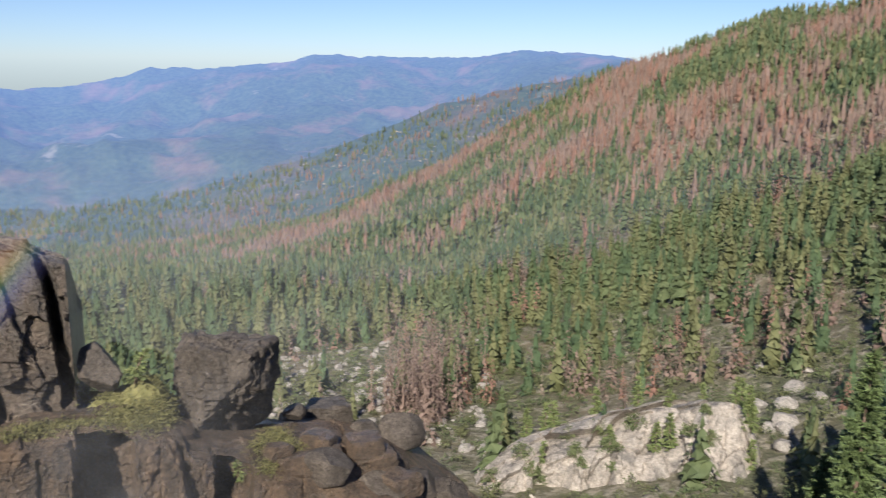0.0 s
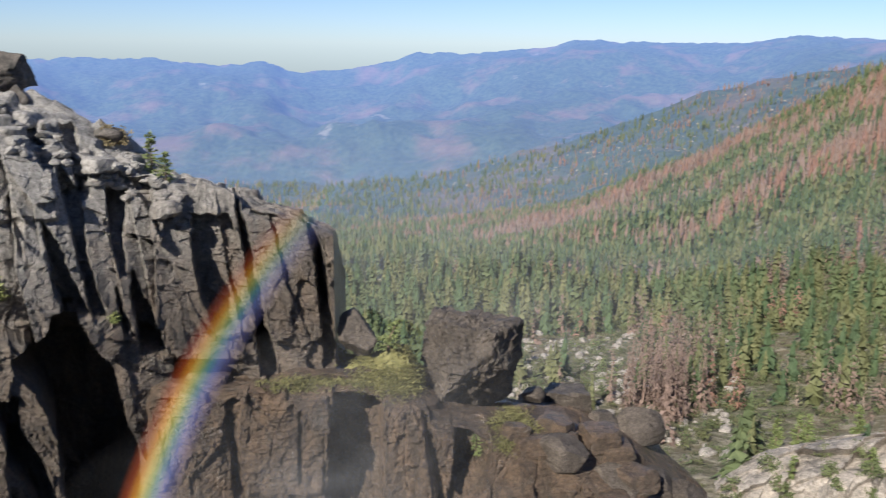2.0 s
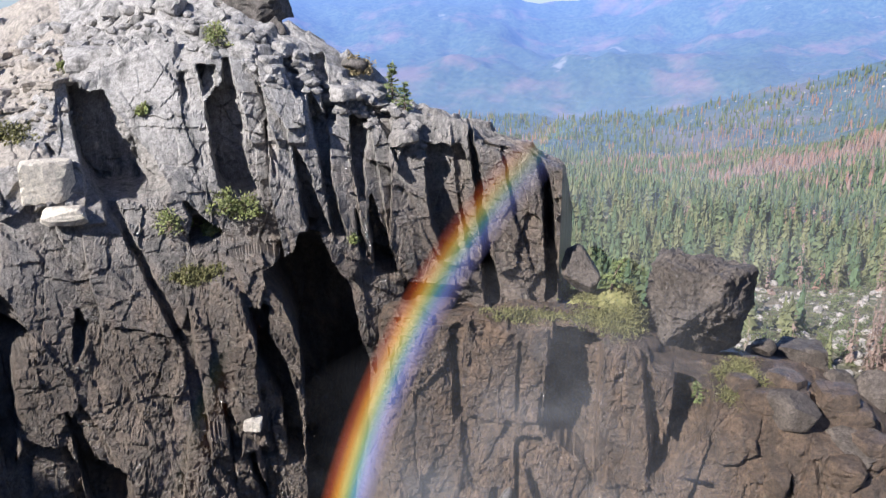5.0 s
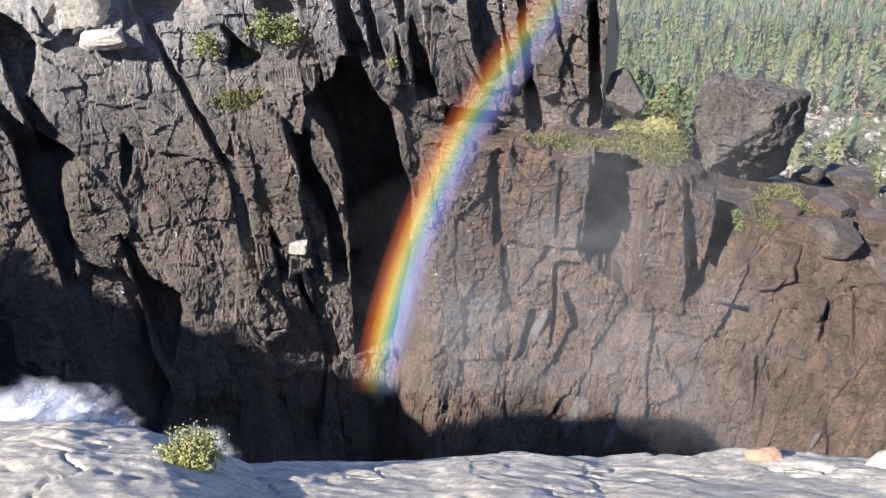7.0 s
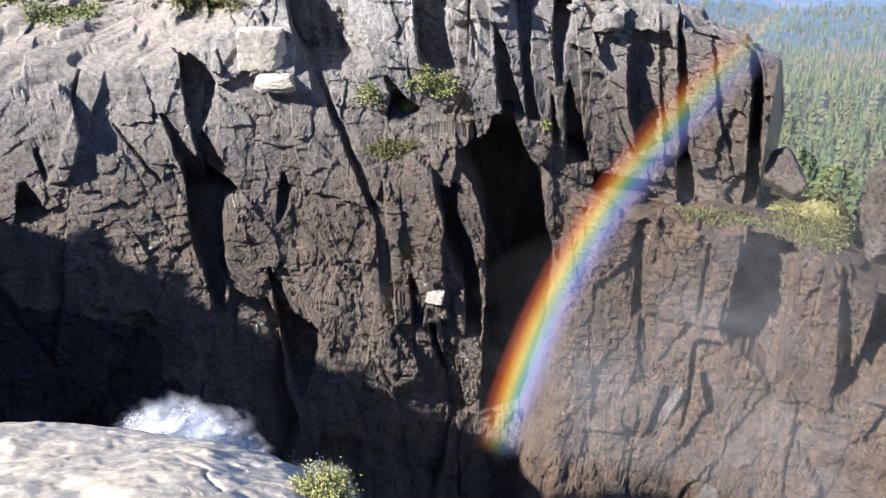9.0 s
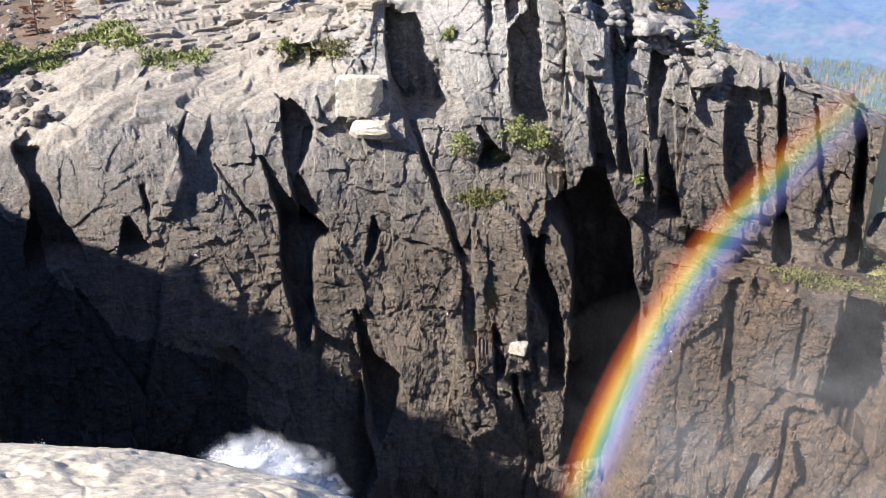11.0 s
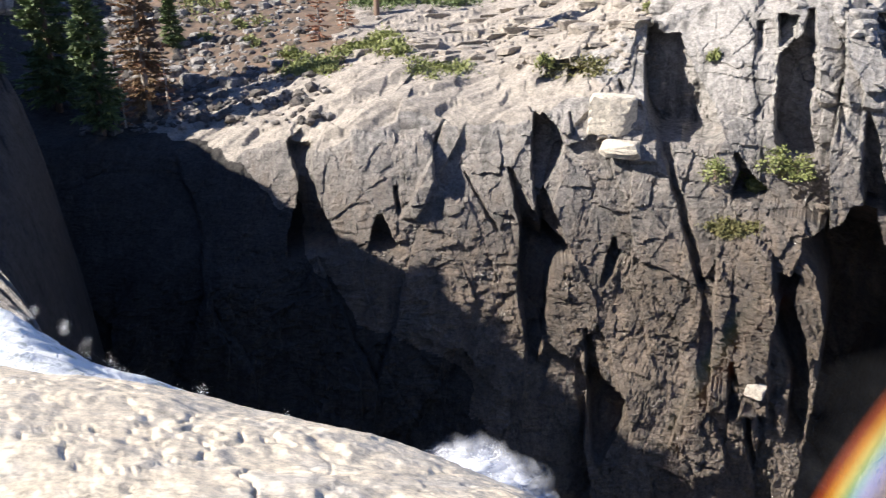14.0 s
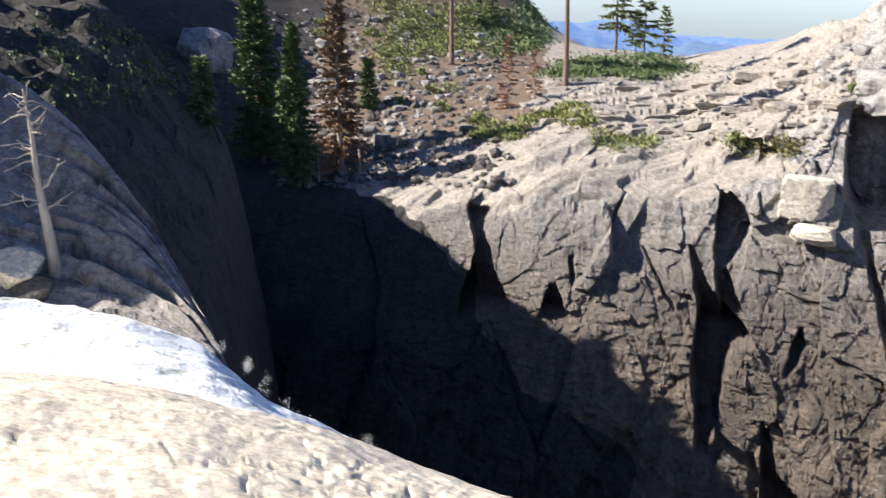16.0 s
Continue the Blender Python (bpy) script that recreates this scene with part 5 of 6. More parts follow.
for n in range(44):
    a = rng.uniform(-3, 12)
    p = meet(a, np.interp(a, (-3, 3, 8, 13), (-30.5, -25.5, -24.3, -25.5)) - rng.uniform(0, 1.0) ** 1.6 * 6, wall)
    s = rng.uniform(1.2, 4.4) if n % 3 else rng.uniform(0.8, 1.6)
    boulder("boulder", 200 + n % 7, (s, s * 0.8, s * 0.75), p, rng.uniform(0, 360), WALL, "grey-brown boulder lodged on the sloping wall", 7, 0.25, 0, 3, "boulders on the lower wall")
for n in range(34):
    a = rng.uniform(34, 57)
    d = np.interp(a, (34, 37, 41, 45, 50, 57), (-9.2, -6.8, -4.8, -2.6, -1.2, -3.0)) - rng.uniform(0.3, 2.4)
    p = meet(a, d, cliff)
    s = rng.uniform(0.7, 2.2)
    boulder("boulder", 230 + n % 7, (s * 1.2, s, s * 0.7), p, rng.uniform(0, 360), CLIFF, "loose angular granite block on the bluff", 9, 0.2, 0, 3, "loose blocks on the bluff")
for n in range(150):
    a, d = rng.uniform(77.5, 88.5), rng.uniform(-10.0, -1.5)
    p = meet(a, d, cliff)
    s = rng.uniform(0.5, 1.9) * (1.3 if rng.random() < 0.15 else 0.8)
    boulder("boulder", 260 + n % 7, (s, s * 0.9, s * 0.7), p, rng.uniform(0, 360), CLIFF, "broken granite block on the bouldery slope", 9, 0.1, 0, 3, "blocks of the scree slope")
# low sheets and blocks of peeled granite on the sloping top
for n in range(46):
    a = rng.uniform(55, 73.5)
    rim = np.interp(a, (54, 60, 65, 70, 74), (-6.8, -8.0, -8.8, -8.6, -9.4))
    sky = np.interp(a, (54, 60, 65, 70, 74), (-3.2, -4.2, -5.2, -5.6, -6.6))
    d = rng.uniform(rim, sky)
    s = rng.uniform(0.8, 2.2) * (1.5 if rng.random() < 0.15 else 1.0)
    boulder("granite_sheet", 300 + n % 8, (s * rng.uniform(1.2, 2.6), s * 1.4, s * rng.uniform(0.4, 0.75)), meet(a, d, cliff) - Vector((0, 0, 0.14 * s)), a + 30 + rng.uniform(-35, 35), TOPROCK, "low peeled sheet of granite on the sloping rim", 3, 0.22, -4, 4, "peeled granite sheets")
boulder("boulder", 41, (8.5, 7.0, 6.5), meet(95.2, -4.2, cliff, hill), 30, CLIFF, "large boulder catching light in the shaded slope", 16, 0.3)
boulder("boulder", 43, (1.7, 1.5, 1.3), meet(107.4, -16.4, bank), 30, SLAB, "pale boulder at the river's edge", 10)
boulder("boulder", 44, (1.5, 1.2, 0.8), meet(106.6, -17.3, bank), 70, BOULDER, "dark boulder at the river's edge", 10)
boulder("stone", 45, (0.22, 0.15, 0.10), meet(12.2, -40.2, slab) + Vector((0, 0, 0.03)), 30, plain("rusty_stone", (0.42, 0.26, 0.16), (0.3, 0.2, 0.14), 0.9, 20, 0.01), "small rust-brown stone on the slab's edge", 9, 0, 0, 3)
boulder("stone", 46, (0.5, 0.3, 0.2), meet(2.6, -38.6, slab), 60, SLAB, "small pale stone on the slab's edge", 9, 0, 0, 3)


def rubble(name, places, sizes, material, label, seed, flat=0.65):
    """Many loose stones too small to pick out, as one object."""
    rn = np.random.RandomState(seed)
    shapes = [rock_shape(seed + k, 9, 2 if k % 2 else 1, 0.05) for k in range(4)]
    V, F, base = [], [], 0
    for n, (p, s) in enumerate(zip(places, sizes)):
        v, f = shapes[n % 4]
        t = rn.uniform(0, 6.28)
        w = v * np.array((s, s * rn.uniform(0.6, 1.0), s * flat)) * 0.5
        V.append(np.stack([w[:, 0] * math.cos(t) - w[:, 1] * math.sin(t), w[:, 0] * math.sin(t) + w[:, 1] * math.cos(t), w[:, 2]], -1) + np.array(p))
        F.append(f + base)
        base += len(v)
    return tagged(mesh_object(name, np.concatenate(V), np.concatenate(F), [material]), label, "stones", kind="stuff")


rn = np.random.RandomState(61)
a, r = rn.uniform(-7, 16, 200), rn.uniform(1600, 1960, 200)
pts = polar(a, r, ground_z(a, r) + 1.0)
rubble("far_spur_rocks", pts, rn.uniform(2.5, 6.5, 200), OUTCROP, "pale bare rocks on the far wooded spur", 611)
a, r = rn.uniform(-3.5, 14, 420), rn.uniform(200, 340, 420)
pts = polar(a, r, ground_z(a, r) + 0.3)
rubble("talus", pts, rn.uniform(1.0, 4.5, 420), PALE, "pale talus stones in the scrub of the valley", 621)
pts = [tuple(meet(rng.uniform(75.5, 91), rng.uniform(-12.5, -1.5), cliff)) for _ in range(1500)]
rubble("scree", pts[::2], rn.uniform(0.25, 1.0, 750) * rn.uniform(0.6, 1.5, 750), CLIFF, "broken grey stones strewn over the bare slope", 631)
rubble("scree", pts[1::2], rn.uniform(0.3, 1.2, 750) * rn.uniform(0.6, 1.6, 750), BOULDER, "dark lichened stones strewn over the bare slope", 635)
pts = [tuple(meet(rng.uniform(54, 75), rng.uniform(-9.0, -3.6), cliff)) for _ in range(420)]
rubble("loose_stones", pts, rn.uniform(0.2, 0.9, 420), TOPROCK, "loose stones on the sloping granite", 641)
pts = [tuple(meet(a, float(np.interp(a, (33, 37, 41, 45, 50, 57), (-9.4, -7.0, -5.0, -2.8, -1.4, -3.2))) - rng.uniform(0, 2.6), cliff)) for a in (rng.uniform(33, 57) for _ in range(260))]
rubble("loose_stones", pts, rn.uniform(0.4, 1.5, 260), CLIFF, "loose stones along the broken top of the bluff", 651)

# ---------------------------------------------------------------- plants


def tufts(P, D, length, width, rng_np):
    """Needle sprays: narrow crossed triangles at points P along directions D."""
    n = len(P)
    D = D / np.linalg.norm(D, axis=1)[:, None]
    S = np.cross(D, rng_np.normal(size=(n, 3)))
    S /= np.linalg.norm(S, axis=1)[:, None] + 1e-9
    L = (length * rng_np.uniform(0.6, 1.3, n))[:, None]
    w = (width * rng_np.uniform(0.7, 1.3, n))[:, None]
    V = np.stack([P - S * w, P + S * w, P + D * L], 1).reshape(-1, 3)
    return V, np.arange(3 * n).reshape(-1, 3)


def conifer(name, h, spread, seed, needles, label, bare=0.08, whorl=0.38, per=8, thick=1.0, bark=BARK, tuft=0.6, lean=0.0, fill=1.0, curve=0.85):
    """A conifer: a tapered trunk, its limbs, and sprays of needles along them."""
    rng, rn = random.Random(seed), np.random.RandomState(seed)
    tree = thing(name, label, "tree")
    r0 = 0.016 * h * thick
    pts = [(lean * h * f * f + 0.01 * h * math.sin(f * 5 + seed), 0.008 * h * math.cos(f * 4), h * f) for f in np.linspace(-0.04, 1, 12)]
    V, F = tube(pts, [r0 * (1.05 - f) + 0.01 for f in np.linspace(0, 1, 12)], 8)
    part("trunk", V, F, bark, tree, "", True)
    LV, LF, P, D = [], [], [], []
    z = bare * h
    base = 0
    while z < h * 0.985:
        f = (z / h - bare) / (1 - bare)
        span = spread * (1 - f) ** curve * (0.55 + 0.45 * min(1, f * 6 + 0.4))
        for k in range(per):
            if rng.random() > 0.92 * fill:
                continue
            a = rng.uniform(0, 6.28)
            L = span * rng.uniform(0.55, 1.15) + 0.08
            droop = -0.35 * (1 - f) + 0.35 * f + rng.uniform(-0.12, 0.12)
            d = Vector((math.cos(a), math.sin(a), droop)).normalized()
            o = Vector((np.interp(z, [q[2] for q in pts], [q[0] for q in pts]), np.interp(z, [q[2] for q in pts], [q[1] for q in pts]), z))
            tip = o + d * L + Vector((0, 0, 0.12 * L))
            v, ff = tube([o, o.lerp(tip, 0.6) + Vector((0, 0, -0.04 * L)), tip], [0.012 + 0.012 * L, 0.01 + 0.006 * L, 0.005], 3)
            LV.append(v)
            LF.append(ff + base)
            base += len(v)
            m = max(3, int(L / 0.14 * (tuft < 9)))
            for q in range(m):
                s = (q + rng.random()) / m
                if s < 0.12:
                    continue
                p = o.lerp(tip, s)
                for _ in range(4):
                    P.append(p[:])
                    D.append((d.x + rng.uniform(-1, 1), d.y + rng.uniform(-1, 1), d.z + rng.uniform(-0.5, 0.6)))
        z += whorl * rng.uniform(0.7, 1.3) * (1 - 0.4 * f)
    tagged(part("limbs", np.concatenate(LV), np.concatenate(LF), bark, tree), kind="stuff")
    if needles is not None:
        V, F = tufts(np.array(P), np.array(D), tuft, tuft * 0.2, rn)
        tagged(part("crown", V, F, needles, tree), kind="stuff")
    return tree


def shrub(name, size, seed, leaves, label, category="shrub", n=700, leaf=0.12, flat=0.6, wood=TWIG):
    """A shrub: stems from one root and a loose dome of small leaves in clumps."""
    rng, rn = random.Random(seed), np.random.RandomState(seed)
    ob = thing(name, label, category)
    sv, sf, base = [], [], 0
    for k in range(9):
        a, e = rng.uniform(0, 6.28), rng.uniform(0.25, 1.0)
        tip = Vector((math.cos(a) * (1.1 - e) * size * 0.5, math.sin(a) * (1.1 - e) * size * 0.5, e * size * flat * 0.8))
        v, f = tube([Vector((0, 0, -0.05 * size)), tip * 0.5 + Vector((0, 0, 0.05 * size)), tip], [0.02 * size, 0.014 * size, 0.006 * size], 4)
        sv.append(v)
        sf.append(f + base)
        base += len(v)
    tagged(part("stems", np.concatenate(sv), np.concatenate(sf), wood, ob), kind="stuff")
    if leaves is not None:
        c = rn.normal(size=(26, 3))
        c /= np.linalg.norm(c, axis=1)[:, None]
        c *= (0.5 * size * rn.uniform(0.55, 1.0, 26))[:, None]
        c[:, 2] = np.abs(c[:, 2]) * flat * 1.7
        P = c[rn.randint(0, 26, n)] + rn.normal(size=(n, 3)) * size * 0.09
        P[:, 2] = np.maximum(P[:, 2], 0.02 * size)
        V, F = tufts(P, rn.normal(size=(n, 3)) + (0, 0, 0.5), leaf, leaf * 0.4, rn)
        tagged(part("leaves", V, F, leaves, ob), kind="stuff")
    return ob


def moss_patch(name, az0, az1, d0, d1, n, blade, target, label, material=MOSS, seed=3):
    """A mat of moss and grass: many short blades on the rock."""
    rng, rn = random.Random(seed), np.random.RandomState(seed)
    P = []
    hub = [(rng.uniform(az1, az0), rng.uniform(d1, d0)) for _ in range(9)]
    while len(P) < n:
        h = rng.choice(hub)
        a, d = rng.gauss(h[0], abs(az0 - az1) * 0.13), rng.gauss(h[1], abs(d0 - d1) * 0.13)
        p = meet(a, d, *target)
        if (p - spot(a, 80, d)).length > 1e-6:
            P.append(tuple(p))
    P = np.array(P)
    k = 5
    P = np.repeat(P, k, 0) + rn.normal(size=(n * k, 3)) * blade * 0.6
    V, F = tufts(P, rn.normal(size=(n * k, 3)) * 0.8 + (0, 0, 1.0), blade, blade * 0.3, rn)
    return tagged(mesh_object(name, V, F, [material]), label, "moss", kind="stuff")


def put(ob, p, turn=0.0, sink=0.1):
    ob.matrix_world = Matrix.Translation(p - Vector((0, 0, sink))) @ pose(0, 0, 0, 0, 0, turn)
    return ob


land = (cliff, hill)
put(conifer("fir_tree", 19.5, 3.3, 1, NEEDLE, "tall dark green fir at the edge of the shaded gorge"), meet(92.0, -10.9, *land))
put(conifer("fir_tree", 14.5, 2.3, 2, NEEDLE, "slender green fir beside the tall one"), meet(89.7, -12.4, *land))
put(conifer("dead_pine", 18.5, 2.7, 3, plain("browning_needles", (0.20, 0.14, 0.07), (0.28, 0.17, 0.10), 0.85, 0.6, 0, island=0.35), "dying conifer with brown needles and bare twigs", 0.04, 0.36, 7, 1.0, DEADWOOD, 0.5, 0, 0.85), meet(86.9, -11.4, *land))
put(conifer("fir_tree", 4.6, 1.0, 4, NEEDLE, "small fir on the shaded slope"), meet(95.4, -8.4, *land))
put(conifer("fir_tree", 5.5, 1.2, 14, NEEDLE, "small fir behind the dying conifer"), meet(84.9, -7.5, *land))
put(conifer("dead_fir", 7.6, 1.4, 5, DEADN, "young dead fir with rust-red needles", 0.02, 0.4, 5, 1.0, DEADWOOD, 0.35, 0, 0.85), meet(75.9, -7.4, *land))
put(conifer("dead_fir", 5.0, 1.0, 6, DEADN, "small dead fir with rust-red needles", 0.02, 0.4, 5, 1.0, DEADWOOD, 0.35, 0, 0.8), meet(74.2, -6.6, *land))
put(conifer("dead_fir", 6.0, 1.1, 7, DEADN, "thin dead fir with brown needles", 0.1, 0.5, 4, 1.0, DEADWOOD, 0.3, 0, 0.7), meet(88.3, -12.2, *land))
put(conifer("dead_fir", 6.5, 1.1, 8, DEADN, "thin dead fir with brown needles", 0.1, 0.5, 4, 1.0, DEADWOOD, 0.3, 0, 0.7), meet(85.6, -11.6, *land))
put(conifer("pine_tree", 25, 3.6, 9, PINE, "tall pine with a long bare trunk", 0.62, 0.6, 5, 0.85), meet(72.3, -5.8, *land))
put(conifer("pine_tree", 25, 3.4, 10, PINE, "tall pine with a long bare trunk", 0.5, 0.6, 5, 0.8), meet(79.6, -4.7, *land))
for n, (a, d, h, w) in enumerate(((69.3, -3.4, 8.5, 2.0), (67.9, -3.7, 6.0, 1.7), (67.5, -3.6, 5.0, 1.4), (66.2, -4.1, 7.2, 1.9))):
    put(conifer("pine_tree", h, w, 20 + n, PINE, "open-crowned pine on the grassy saddle", 0.22, 0.5, 5, 1.0, BARK, 0.5), meet(a, d, *land))
put(conifer("pine_tree", 3.4, 0.8, 31, PINE, "small wind-worn pine on the bluff's edge", 0.12, 0.28, 5, 1.2, BARK, 0.3), meet(35.3, -8.1, *both))
put(conifer("pine_tree", 2.3, 0.8, 32, PINE, "low pine on the bluff's edge", 0.05, 0.25, 6, 1.2, BARK, 0.3), meet(34.5, -8.6, *both))
put(conifer("pine_tree", 3.6, 1.2, 33, PINE, "small leaning pine on the mossy shelf", 0.25, 0.3, 5, 2.2, BARK, 0.35, 0.35), spot(20.4, 75.6, -20.2))
put(conifer("pine_tree", 2.0, 0.6, 34, PINE, "small green sapling under the huge boulder", 0.02, 0.22, 6, 1.0, BARK, 0.3), meet(14.1, -26.4, *both))
for n, (a, d, s) in enumerate(((50.2, -15.6, 2.6), (48.4, -15.4, 2.2), (46.6, -14.6, 2.4), (45.3, -15.0, 2.6), (47.4, -16.0, 1.6), (55.0, -5.6, 1.4), (46.2, -4.2, 2.4), (61.5, -9.0, 1.4), (51, -8.2, 1.0), (38.2, -17.0, 0.9))):
    put(shrub("shrub", s, 50 + n, SHRUB, "green shrub growing from a crack in the cliff", "shrub", 700, 0.22, 0.8), meet(a, d, *both))
put(shrub("shrub", 2.4, 70, plain("dry_shrub", (0.20, 0.16, 0.08), (0.28, 0.22, 0.12), 0.9, 2.0, 0, island=0.3), "round dry brown shrub on the bluff's edge", "shrub", 900, 0.2, 0.8), meet(37.4, -6.2, *both))
put(shrub("lip_bush", 0.33, 71, plain("lip_bush_leaves", (0.21, 0.215, 0.065), (0.34, 0.33, 0.12), 0.7, 9.0, 0, island=0.25), "small yellow-green bush rooted at the slab's lip", "shrub", 4200, 0.017, 0.62), meet(58.9, -39.4, slab), 0, 0.02)
for n in range(16):
    put(shrub("shrub", rng.uniform(1.2, 2.6), 140 + n % 5, SHRUB, "low green shrub among the blocks of the scree", "shrub", 400, 0.25, 0.6), meet(rng.uniform(77, 88), rng.uniform(-9, -1.5), cliff))
for n in range(10):
    put(shrub("dry_bush", rng.uniform(1.2, 2.2), 150 + n % 3, None, "tangle of dead grey branches on the scree", "shrub"), meet(rng.uniform(80, 89), rng.uniform(-11.5, -6), cliff))
put(shrub("dry_bush", 1.3, 72, None, "leafless bush of grey-brown twigs by the river"), meet(103.6, -17.6, bank))
moss_patch("moss", 50, 47.5, -18.1, -19.0, 750, 0.2, both, "yellow-green moss on the cliff ledge", MOSS, 3)
moss_patch("moss", 23.2, 18.2, -19.6, -22.6, 2850, 0.2, both + (mound,), "yellow-green moss mat on the rock shelf", MOSS, 4)
moss_patch("moss", 12.5, 8.5, -23.8, -26.2, 1650, 0.2, both, "yellow-green moss between the boulders", MOSS, 5)
moss_patch("moss", 29, 23.5, -21.6, -22.6, 750, 0.2, both, "thin moss along the wall's top", MOSS, 6)
moss_patch("grass", 79, 75.5, -8.3, -9.4, 700, 0.35, land, "low green mat of shrubs on the granite slope", SHRUB, 7)
moss_patch("grass", 74.5, 71.0, -7.2, -8.4, 900, 0.35, land, "low green mat of shrubs on the granite slope", SHRUB, 8)
moss_patch("grass", 73, 66, -3.8, -5.2, 3200, 0.34, land, "dark green shrubs on the saddle under the pines", NEEDLE, 9)
moss_patch("grass", 83, 76, -1.5, -4.0, 3200, 0.36, land, "brush on the hillside above the scree", SHRUB, 10)
moss_patch("brush", 78, 73.4, -3.8, -0.6, 2000, 0.42, land, "dark green brush on the slope above the saddle", NEEDLE, 14)
moss_patch("brush", 84, 78, -5.0, -0.5, 1500, 0.36, land, "olive brush between the blocks of the slope", SHRUB, 15)
for n, (a, d, h) in enumerate(((76.9, -1.8, 5), (77.8, -2.2, 4), (76.0, -2.6, 3.5))):
    put(conifer("fir_tree", h, h * 0.24, 180 + n, NEEDLE, "dark green fir on the slope above the saddle", 0.05, 0.5, 6, 1.0, BARK, 0.5), meet(a, d, *land))
# out of view, added to shade the crest; its dappled shade implies trees
for n, (x, y, h) in enumerate(((-41, -19, 6.5), (-46, -21, 8), (-51.5, -20, 7), (-57, -22, 8.5), (-63, -22, 8))):
    put(conifer("fir_tree", h, h * 0.3, 190 + n, NEEDLE, "dark fir on the crest of the shaded hillside", 0.03, 0.45, 7, 1.0, BARK, 0.5), Vector((x, y, drop(x, y, 60, hill))))
moss_patch("grass", 70, 66.5, -8.8, -9.8, 300, 0.3, land, "grass tufts in a hollow of the slab", SHRUB, 11)
moss_patch("grass", 62, 58, -8.6, -9.8, 250, 0.3, land, "dry grass tufts on the slab's edge", MOSS, 12)


def snag(at):
    """A dead bare tree by the river with broken twisting limbs."""
    tree = thing("dead_snag", "bleached dead tree leaning over the river bank", "dead tree")
    rng = random.Random(8)
    h = 5.2
    pts = [(0.03 * math.sin(7 * f), -0.055 * h * f + 0.03 * math.sin(9 * f), h * f - 0.2) for f in np.linspace(0, 1, 12)]
    V, F = tube(pts, [0.155 * (1.08 - f) + 0.012 for f in np.linspace(0, 1, 12)], 10)
    part("trunk", V, F, DEADWOOD, tree, "", True)
    for k in range(40):
        f = rng.uniform(0.36, 0.97)
        o = Vector([np.interp(f, np.linspace(0, 1, 12), [q[i] for q in pts]) for i in range(3)])
        a, L = rng.uniform(0, 6.28), rng.uniform(0.4, 1.5) * (1.2 - 0.8 * f)
        d = Vector((math.cos(a), math.sin(a), rng.uniform(-0.2, 0.5)))
        p = [o]
        for s in range(4):
            d = (d + Vector([rng.uniform(-0.5, 0.5) for _ in range(3)])).normalized()
            p.append(p[-1] + d * L / 3)
        V, F = tube(p, [0.036, 0.028, 0.02, 0.014, 0.008], 5)
        part("branch", V, F, DEADWOOD, tree)
    tree.matrix_world = Matrix.Translation(at)
    return tree


snag(meet(105.3, -16.5, bank))
# dark fir close by on the valley's edge
for n, (a, r, top, h) in enumerate(((-27.6, 118, -16.5, 26), (-30.5, 125, -15.5, 26), (-25.6, 128, -23.0, 18), (-27.5, 140, -19, 22))):
    p = spot(a, r, top)
    p.z -= h
    put(conifer("fir_tree", h, 4.4, 90 + n, NEEDLE, "tall dark fir on the near edge of the valley", 0.04, 0.7, 6, 1.0, BARK, 0.9), p)
for n in range(22):
    a, r = rng.uniform(-22, -2), rng.uniform(182, 214)
    x, y, _ = spot(a, r, 0)
    h = rng.uniform(4, 9)
    put(conifer("pine_tree", h, h * 0.24, 100 + n % 6, PINE, "small pine growing on the bare granite outcrop", 0.08, 0.7, 5, 1.0, BARK, 0.7), Vector((x, y, drop(x, y, 50, outcrop))), rng.uniform(0, 360))

for n in range(16):
    a = rng.uniform(-21, -3)
    put(shrub("shrub", rng.uniform(2.5, 5.0), 170 + n % 4, F_LIGHT, "green oak scrub on the valley's bare granite", "shrub", 420, 0.5, 0.7), meet(a, float(np.interp(a, (-21, -18, -12, -6, -3), (-23, -21.6, -23.2, -25, -26.5))) - rng.uniform(0, 3.2), outcrop), rng.uniform(0, 360))
for n in range(12):
    a, r = rng.uniform(-25, -20.5), rng.uniform(180, 250)
    p = spot(a, r, 0)
    p.z = float(ground_z(a, r)) + 0.6
    s = rng.uniform(2.5, 6)
    boulder("boulder", 280 + n % 5, (s, s, s * 0.7), p, rng.uniform(0, 360), PALE, "pale talus boulder in the scrub of the valley", 9, 0, 0, 2, "talus boulders")

rng = random.Random(91)
moss_patch("brush", 106, 95, -2.0, -7.0, 420, 0.3, (hill, cliff), "dark brush on the shaded hillside", NEEDLE, 13)

# ---------------------------------------------------------------- spray
SPRAY, nt, b = nodes_of("water_droplets")
b.inputs["Base Color"].default_value = (0.9, 0.92, 0.95, 1)
b.inputs["Roughness"].default_value = 0.5


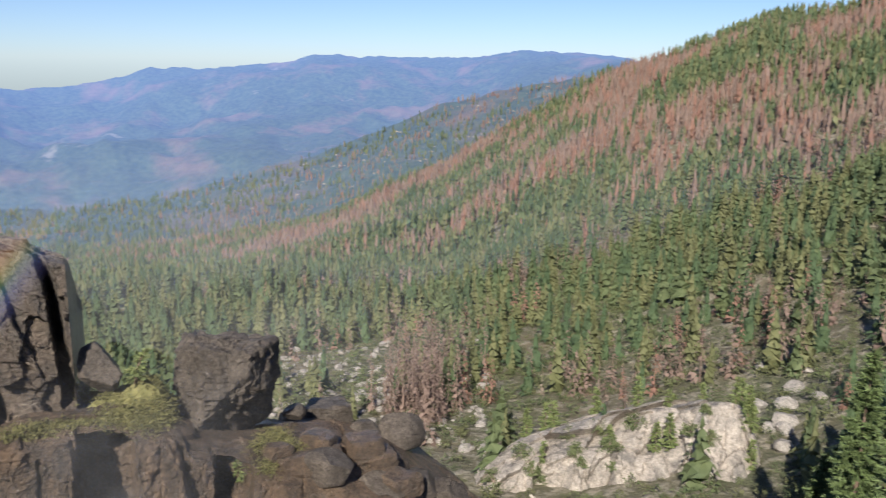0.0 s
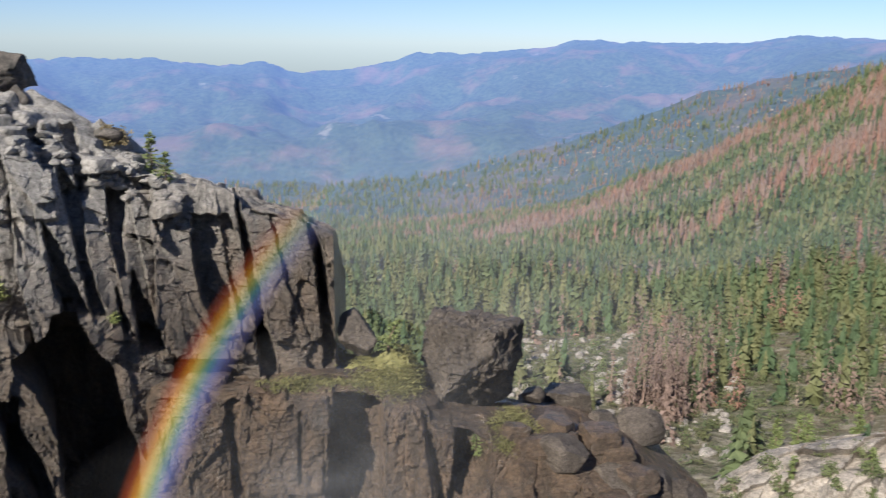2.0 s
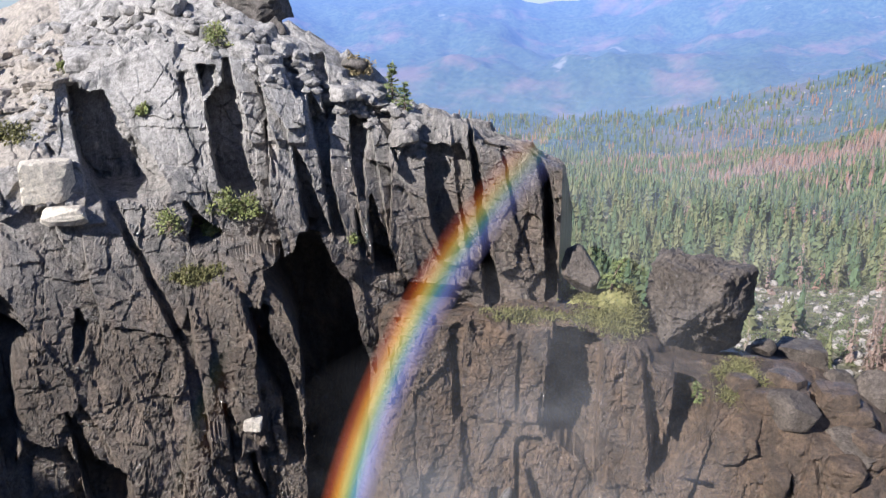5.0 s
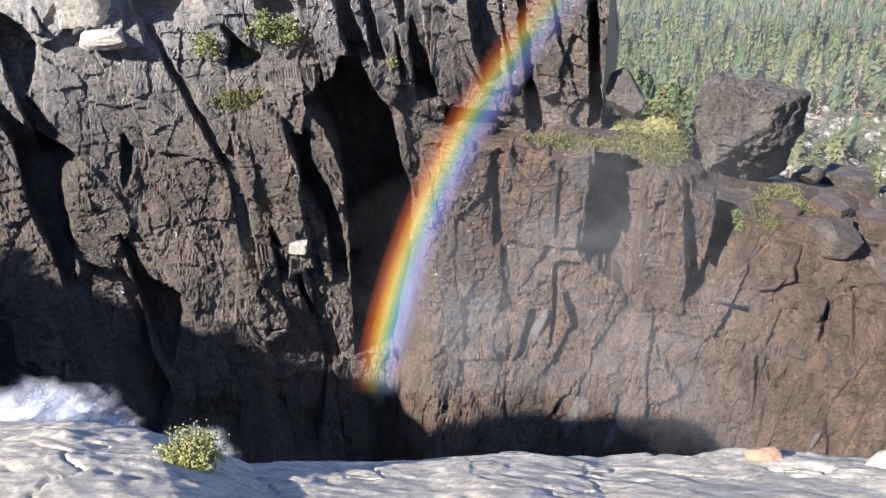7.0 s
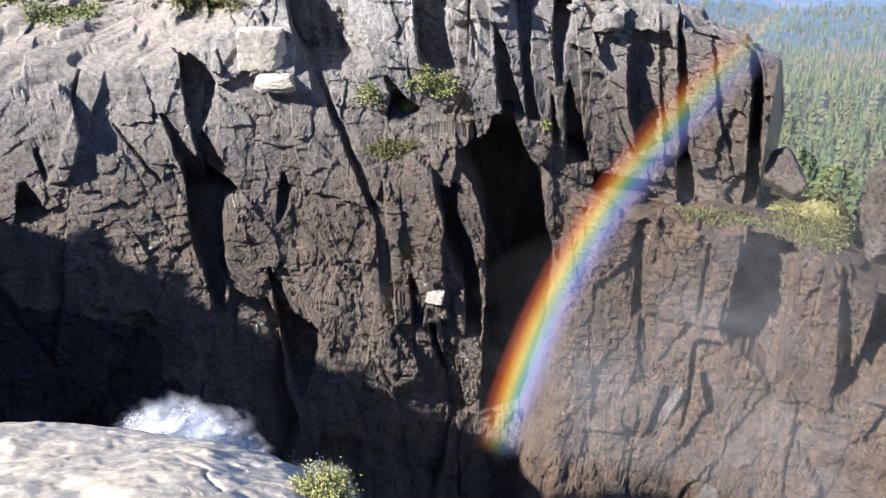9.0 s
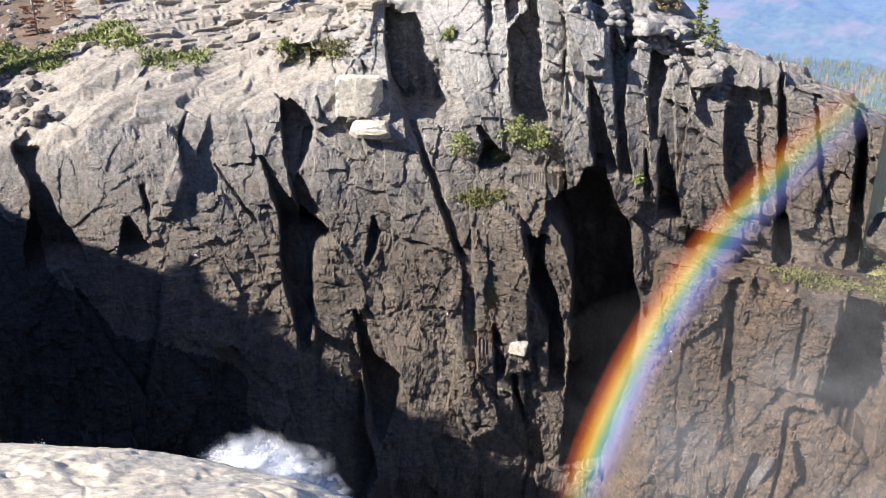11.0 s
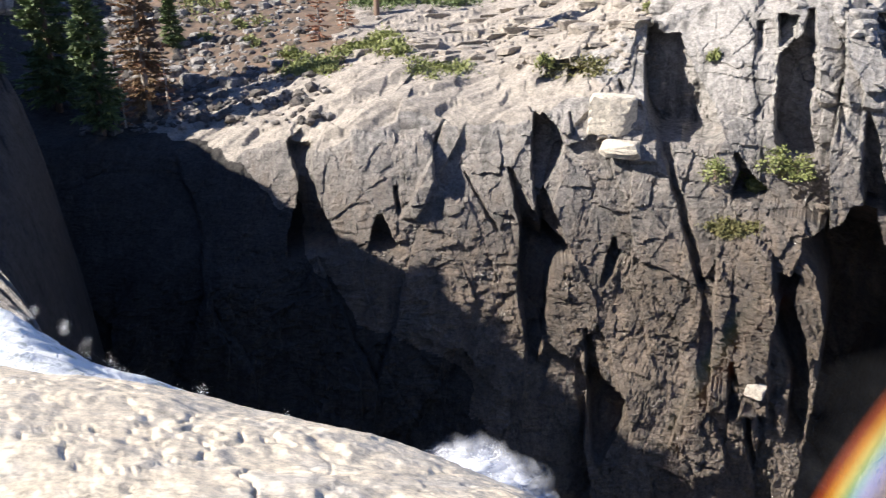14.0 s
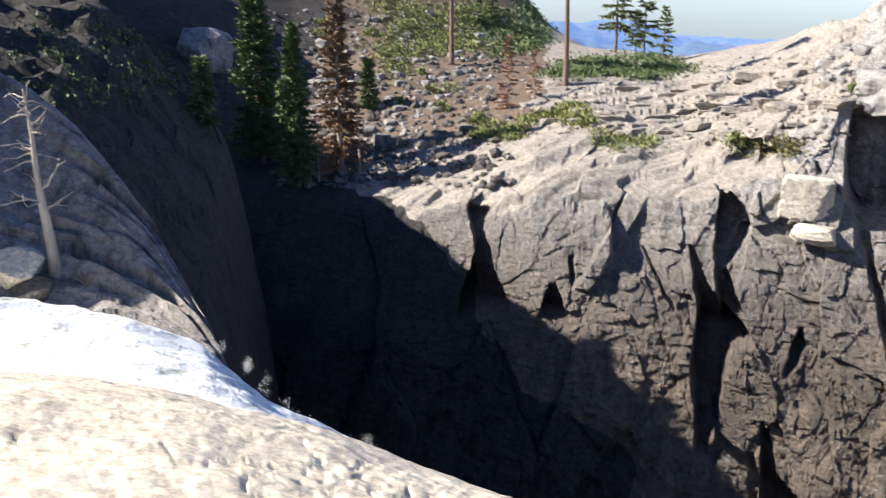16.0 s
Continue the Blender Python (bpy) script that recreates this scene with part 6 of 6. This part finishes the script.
def splash(name, at, size, n, seed, label, drops=0.02):
    """A burst of thrown water: thousands of droplets, dense at the root."""
    rn = np.random.RandomState(seed)
    k = max(4, n // 240)
    c = rn.normal(size=(k, 3)) * (size[0] * 0.33, size[1] * 0.33, 0)
    c[:, 2] = np.abs(rn.normal(size=k)) * size[2] * 0.30 * np.exp(-(c[:, 0] / size[0]) ** 2 * 3)
    pick = rn.randint(0, k, n)
    P = c[pick] + rn.normal(size=(n, 3)) * np.array(size) * 0.13
    P[:, 2] = np.abs(P[:, 2])
    d = drops * rn.uniform(0.4, 1.3, n) ** 2
    T = np.array([(1, 1, 1), (-1, -1, 1), (-1, 1, -1), (1, -1, -1)])[None] * d[:, None, None]
    V = (P[:, None, :] + T * rn.uniform(0.5, 1.5, (n, 4, 3))).reshape(-1, 3) + np.array(at)
    F = (np.array([(0, 1, 2), (0, 2, 3), (0, 3, 1), (1, 3, 2)])[None] + (np.arange(n) * 4)[:, None, None]).reshape(-1, 3)
    return tagged(mesh_object(name, V, F, [SPRAY]), label, "spray", kind="stuff")


for n, (a, d, wide, tall, count) in enumerate((
        (67.6, -35.4, 0.6, 0.6, 8000), (65.0, -36.0, 0.65, 0.5, 6000), (62.6, -37.2, 0.6, 0.45, 4500),
        (56.9, -39.9, 0.55, 0.55, 5000), (55.2, -41.4, 0.35, 0.25, 1200), (73.0, -34.6, 0.7, 0.3, 4000))):
    splash("splash", spot(a, 12.0, d), (wide, wide * 1.4, tall * 1.6), count // 5, n + 1, "white burst of water leaping over the lip", 0.004)
for n in range(16):
    a = 79 + n * 1.6
    ro = float(np.interp(a, RIV_AZ[::-1], OUT_R[::-1]))
    do = float(np.interp(a, RIV_AZ[::-1], OUT_D[::-1]))
    splash("splash", spot(a, ro - 0.4, do - 0.2), (1.5, 0.5, 0.14), 420, 20 + n, "droplets thrown up along the river's far edge", 0.0035)

# thin drifting mist over the plunge, lit by the sun


def mist_material(name, scale, amount, low, high):
    m, nt, b = nodes_of(name)
    nt.nodes.remove(b)
    uv = nt.nodes.new("ShaderNodeUVMap")
    grad = nt.nodes.new("ShaderNodeTexGradient")
    grad.gradient_type = "SPHERICAL"
    mp = nt.nodes.new("ShaderNodeMapping")
    mp.inputs["Location"].default_value = (-1, -1, 0)
    mp.inputs["Scale"].default_value = (2, 2, 0)
    nt.links.new(uv.outputs[0], mp.inputs[0])
    nt.links.new(mp.outputs[0], grad.inputs[0])
    wisp = ramp(nt, noise_node(nt, scale, 6, 0.6), [(low, (0, 0, 0)), (high, (1, 1, 1))])
    amt = mathn(nt, "MULTIPLY", mathn(nt, "POWER", grad.outputs["Fac"], 0.9), wisp)
    amt = mathn(nt, "MULTIPLY", amt, amount)
    tr = nt.nodes.new("ShaderNodeBsdfTransparent")
    df = nt.nodes.new("ShaderNodeBsdfDiffuse")
    df.inputs[0].default_value = (0.80, 0.83, 0.90, 1)
    mx = nt.nodes.new("ShaderNodeMixShader")
    nt.links.new(amt, mx.inputs[0])
    nt.links.new(tr.outputs[0], mx.inputs[1])
    nt.links.new(df.outputs[0], mx.inputs[2])
    nt.links.new(mx.outputs[0], nt.nodes["Material Output"].inputs[0])
    return m


MIST = mist_material("drifting_mist", 0.16, 0.08, 0.34, 0.72)
PUFF = mist_material("spray_puff", 1.8, 0.8, 0.30, 0.66)


def mist(at, wide, high, seed, material=MIST, billow=3.0):
    """A billowing sheet of fine spray."""
    n = 26
    i, j = np.meshgrid(np.linspace(0, 1, n), np.linspace(0, 1, n), indexing="ij")
    x, z = (i - 0.5) * wide, (j - 0.5) * high
    y = billow * fbm(i * 3 + seed, j * 3, 401 + seed, 3)
    ob = mesh_object("spray_mist", np.stack([x, y, z], -1).reshape(-1, 3), grid_faces(n, n), [material], True)
    lay = ob.data.uv_layers.new(name="UVMap")
    idx = np.zeros(len(ob.data.loops), np.int32)
    ob.data.loops.foreach_get("vertex_index", idx)
    lay.data.foreach_set("uv", np.stack([i.ravel()[idx], j.ravel()[idx]], -1).astype(np.float32).ravel())
    ob.matrix_world = Matrix.Translation(at) @ pose(0, 0, 0, 0, 0, math.degrees(math.atan2(-at.x, at.y)))
    return tagged(ob, "thin sunlit mist drifting from the plunge", "mist", kind="stuff")


mist(spot(27, 50, -38), 26, 22, 1)
mist(spot(33, 46, -34), 20, 24, 2)
mist(spot(24, 54, -32), 30, 26, 3)
mist(spot(21, 56, -25), 26, 18, 4)
mist(spot(15, 52, -36), 22, 18, 5)
mist(spot(14, 105, -17), 70, 30, 8, mist_material("thin_spray", 0.05, 0.08, 0.05, 0.6))
for n, (a, d, wide, high) in enumerate(((67.4, -34.6, 1.6, 1.1), (65.0, -35.4, 1.6, 0.95), (62.8, -36.9, 1.2, 0.75), (57.0, -39.6, 1.2, 1.0), (55.8, -40.6, 1.0, 0.8))):
    for k in range(3):
        mist(spot(a + 0.5 * (k - 1), 12.0 + 0.35 * k, d + 0.2 * k), wide, high, 10 + 3 * n + k, PUFF, 0.5)
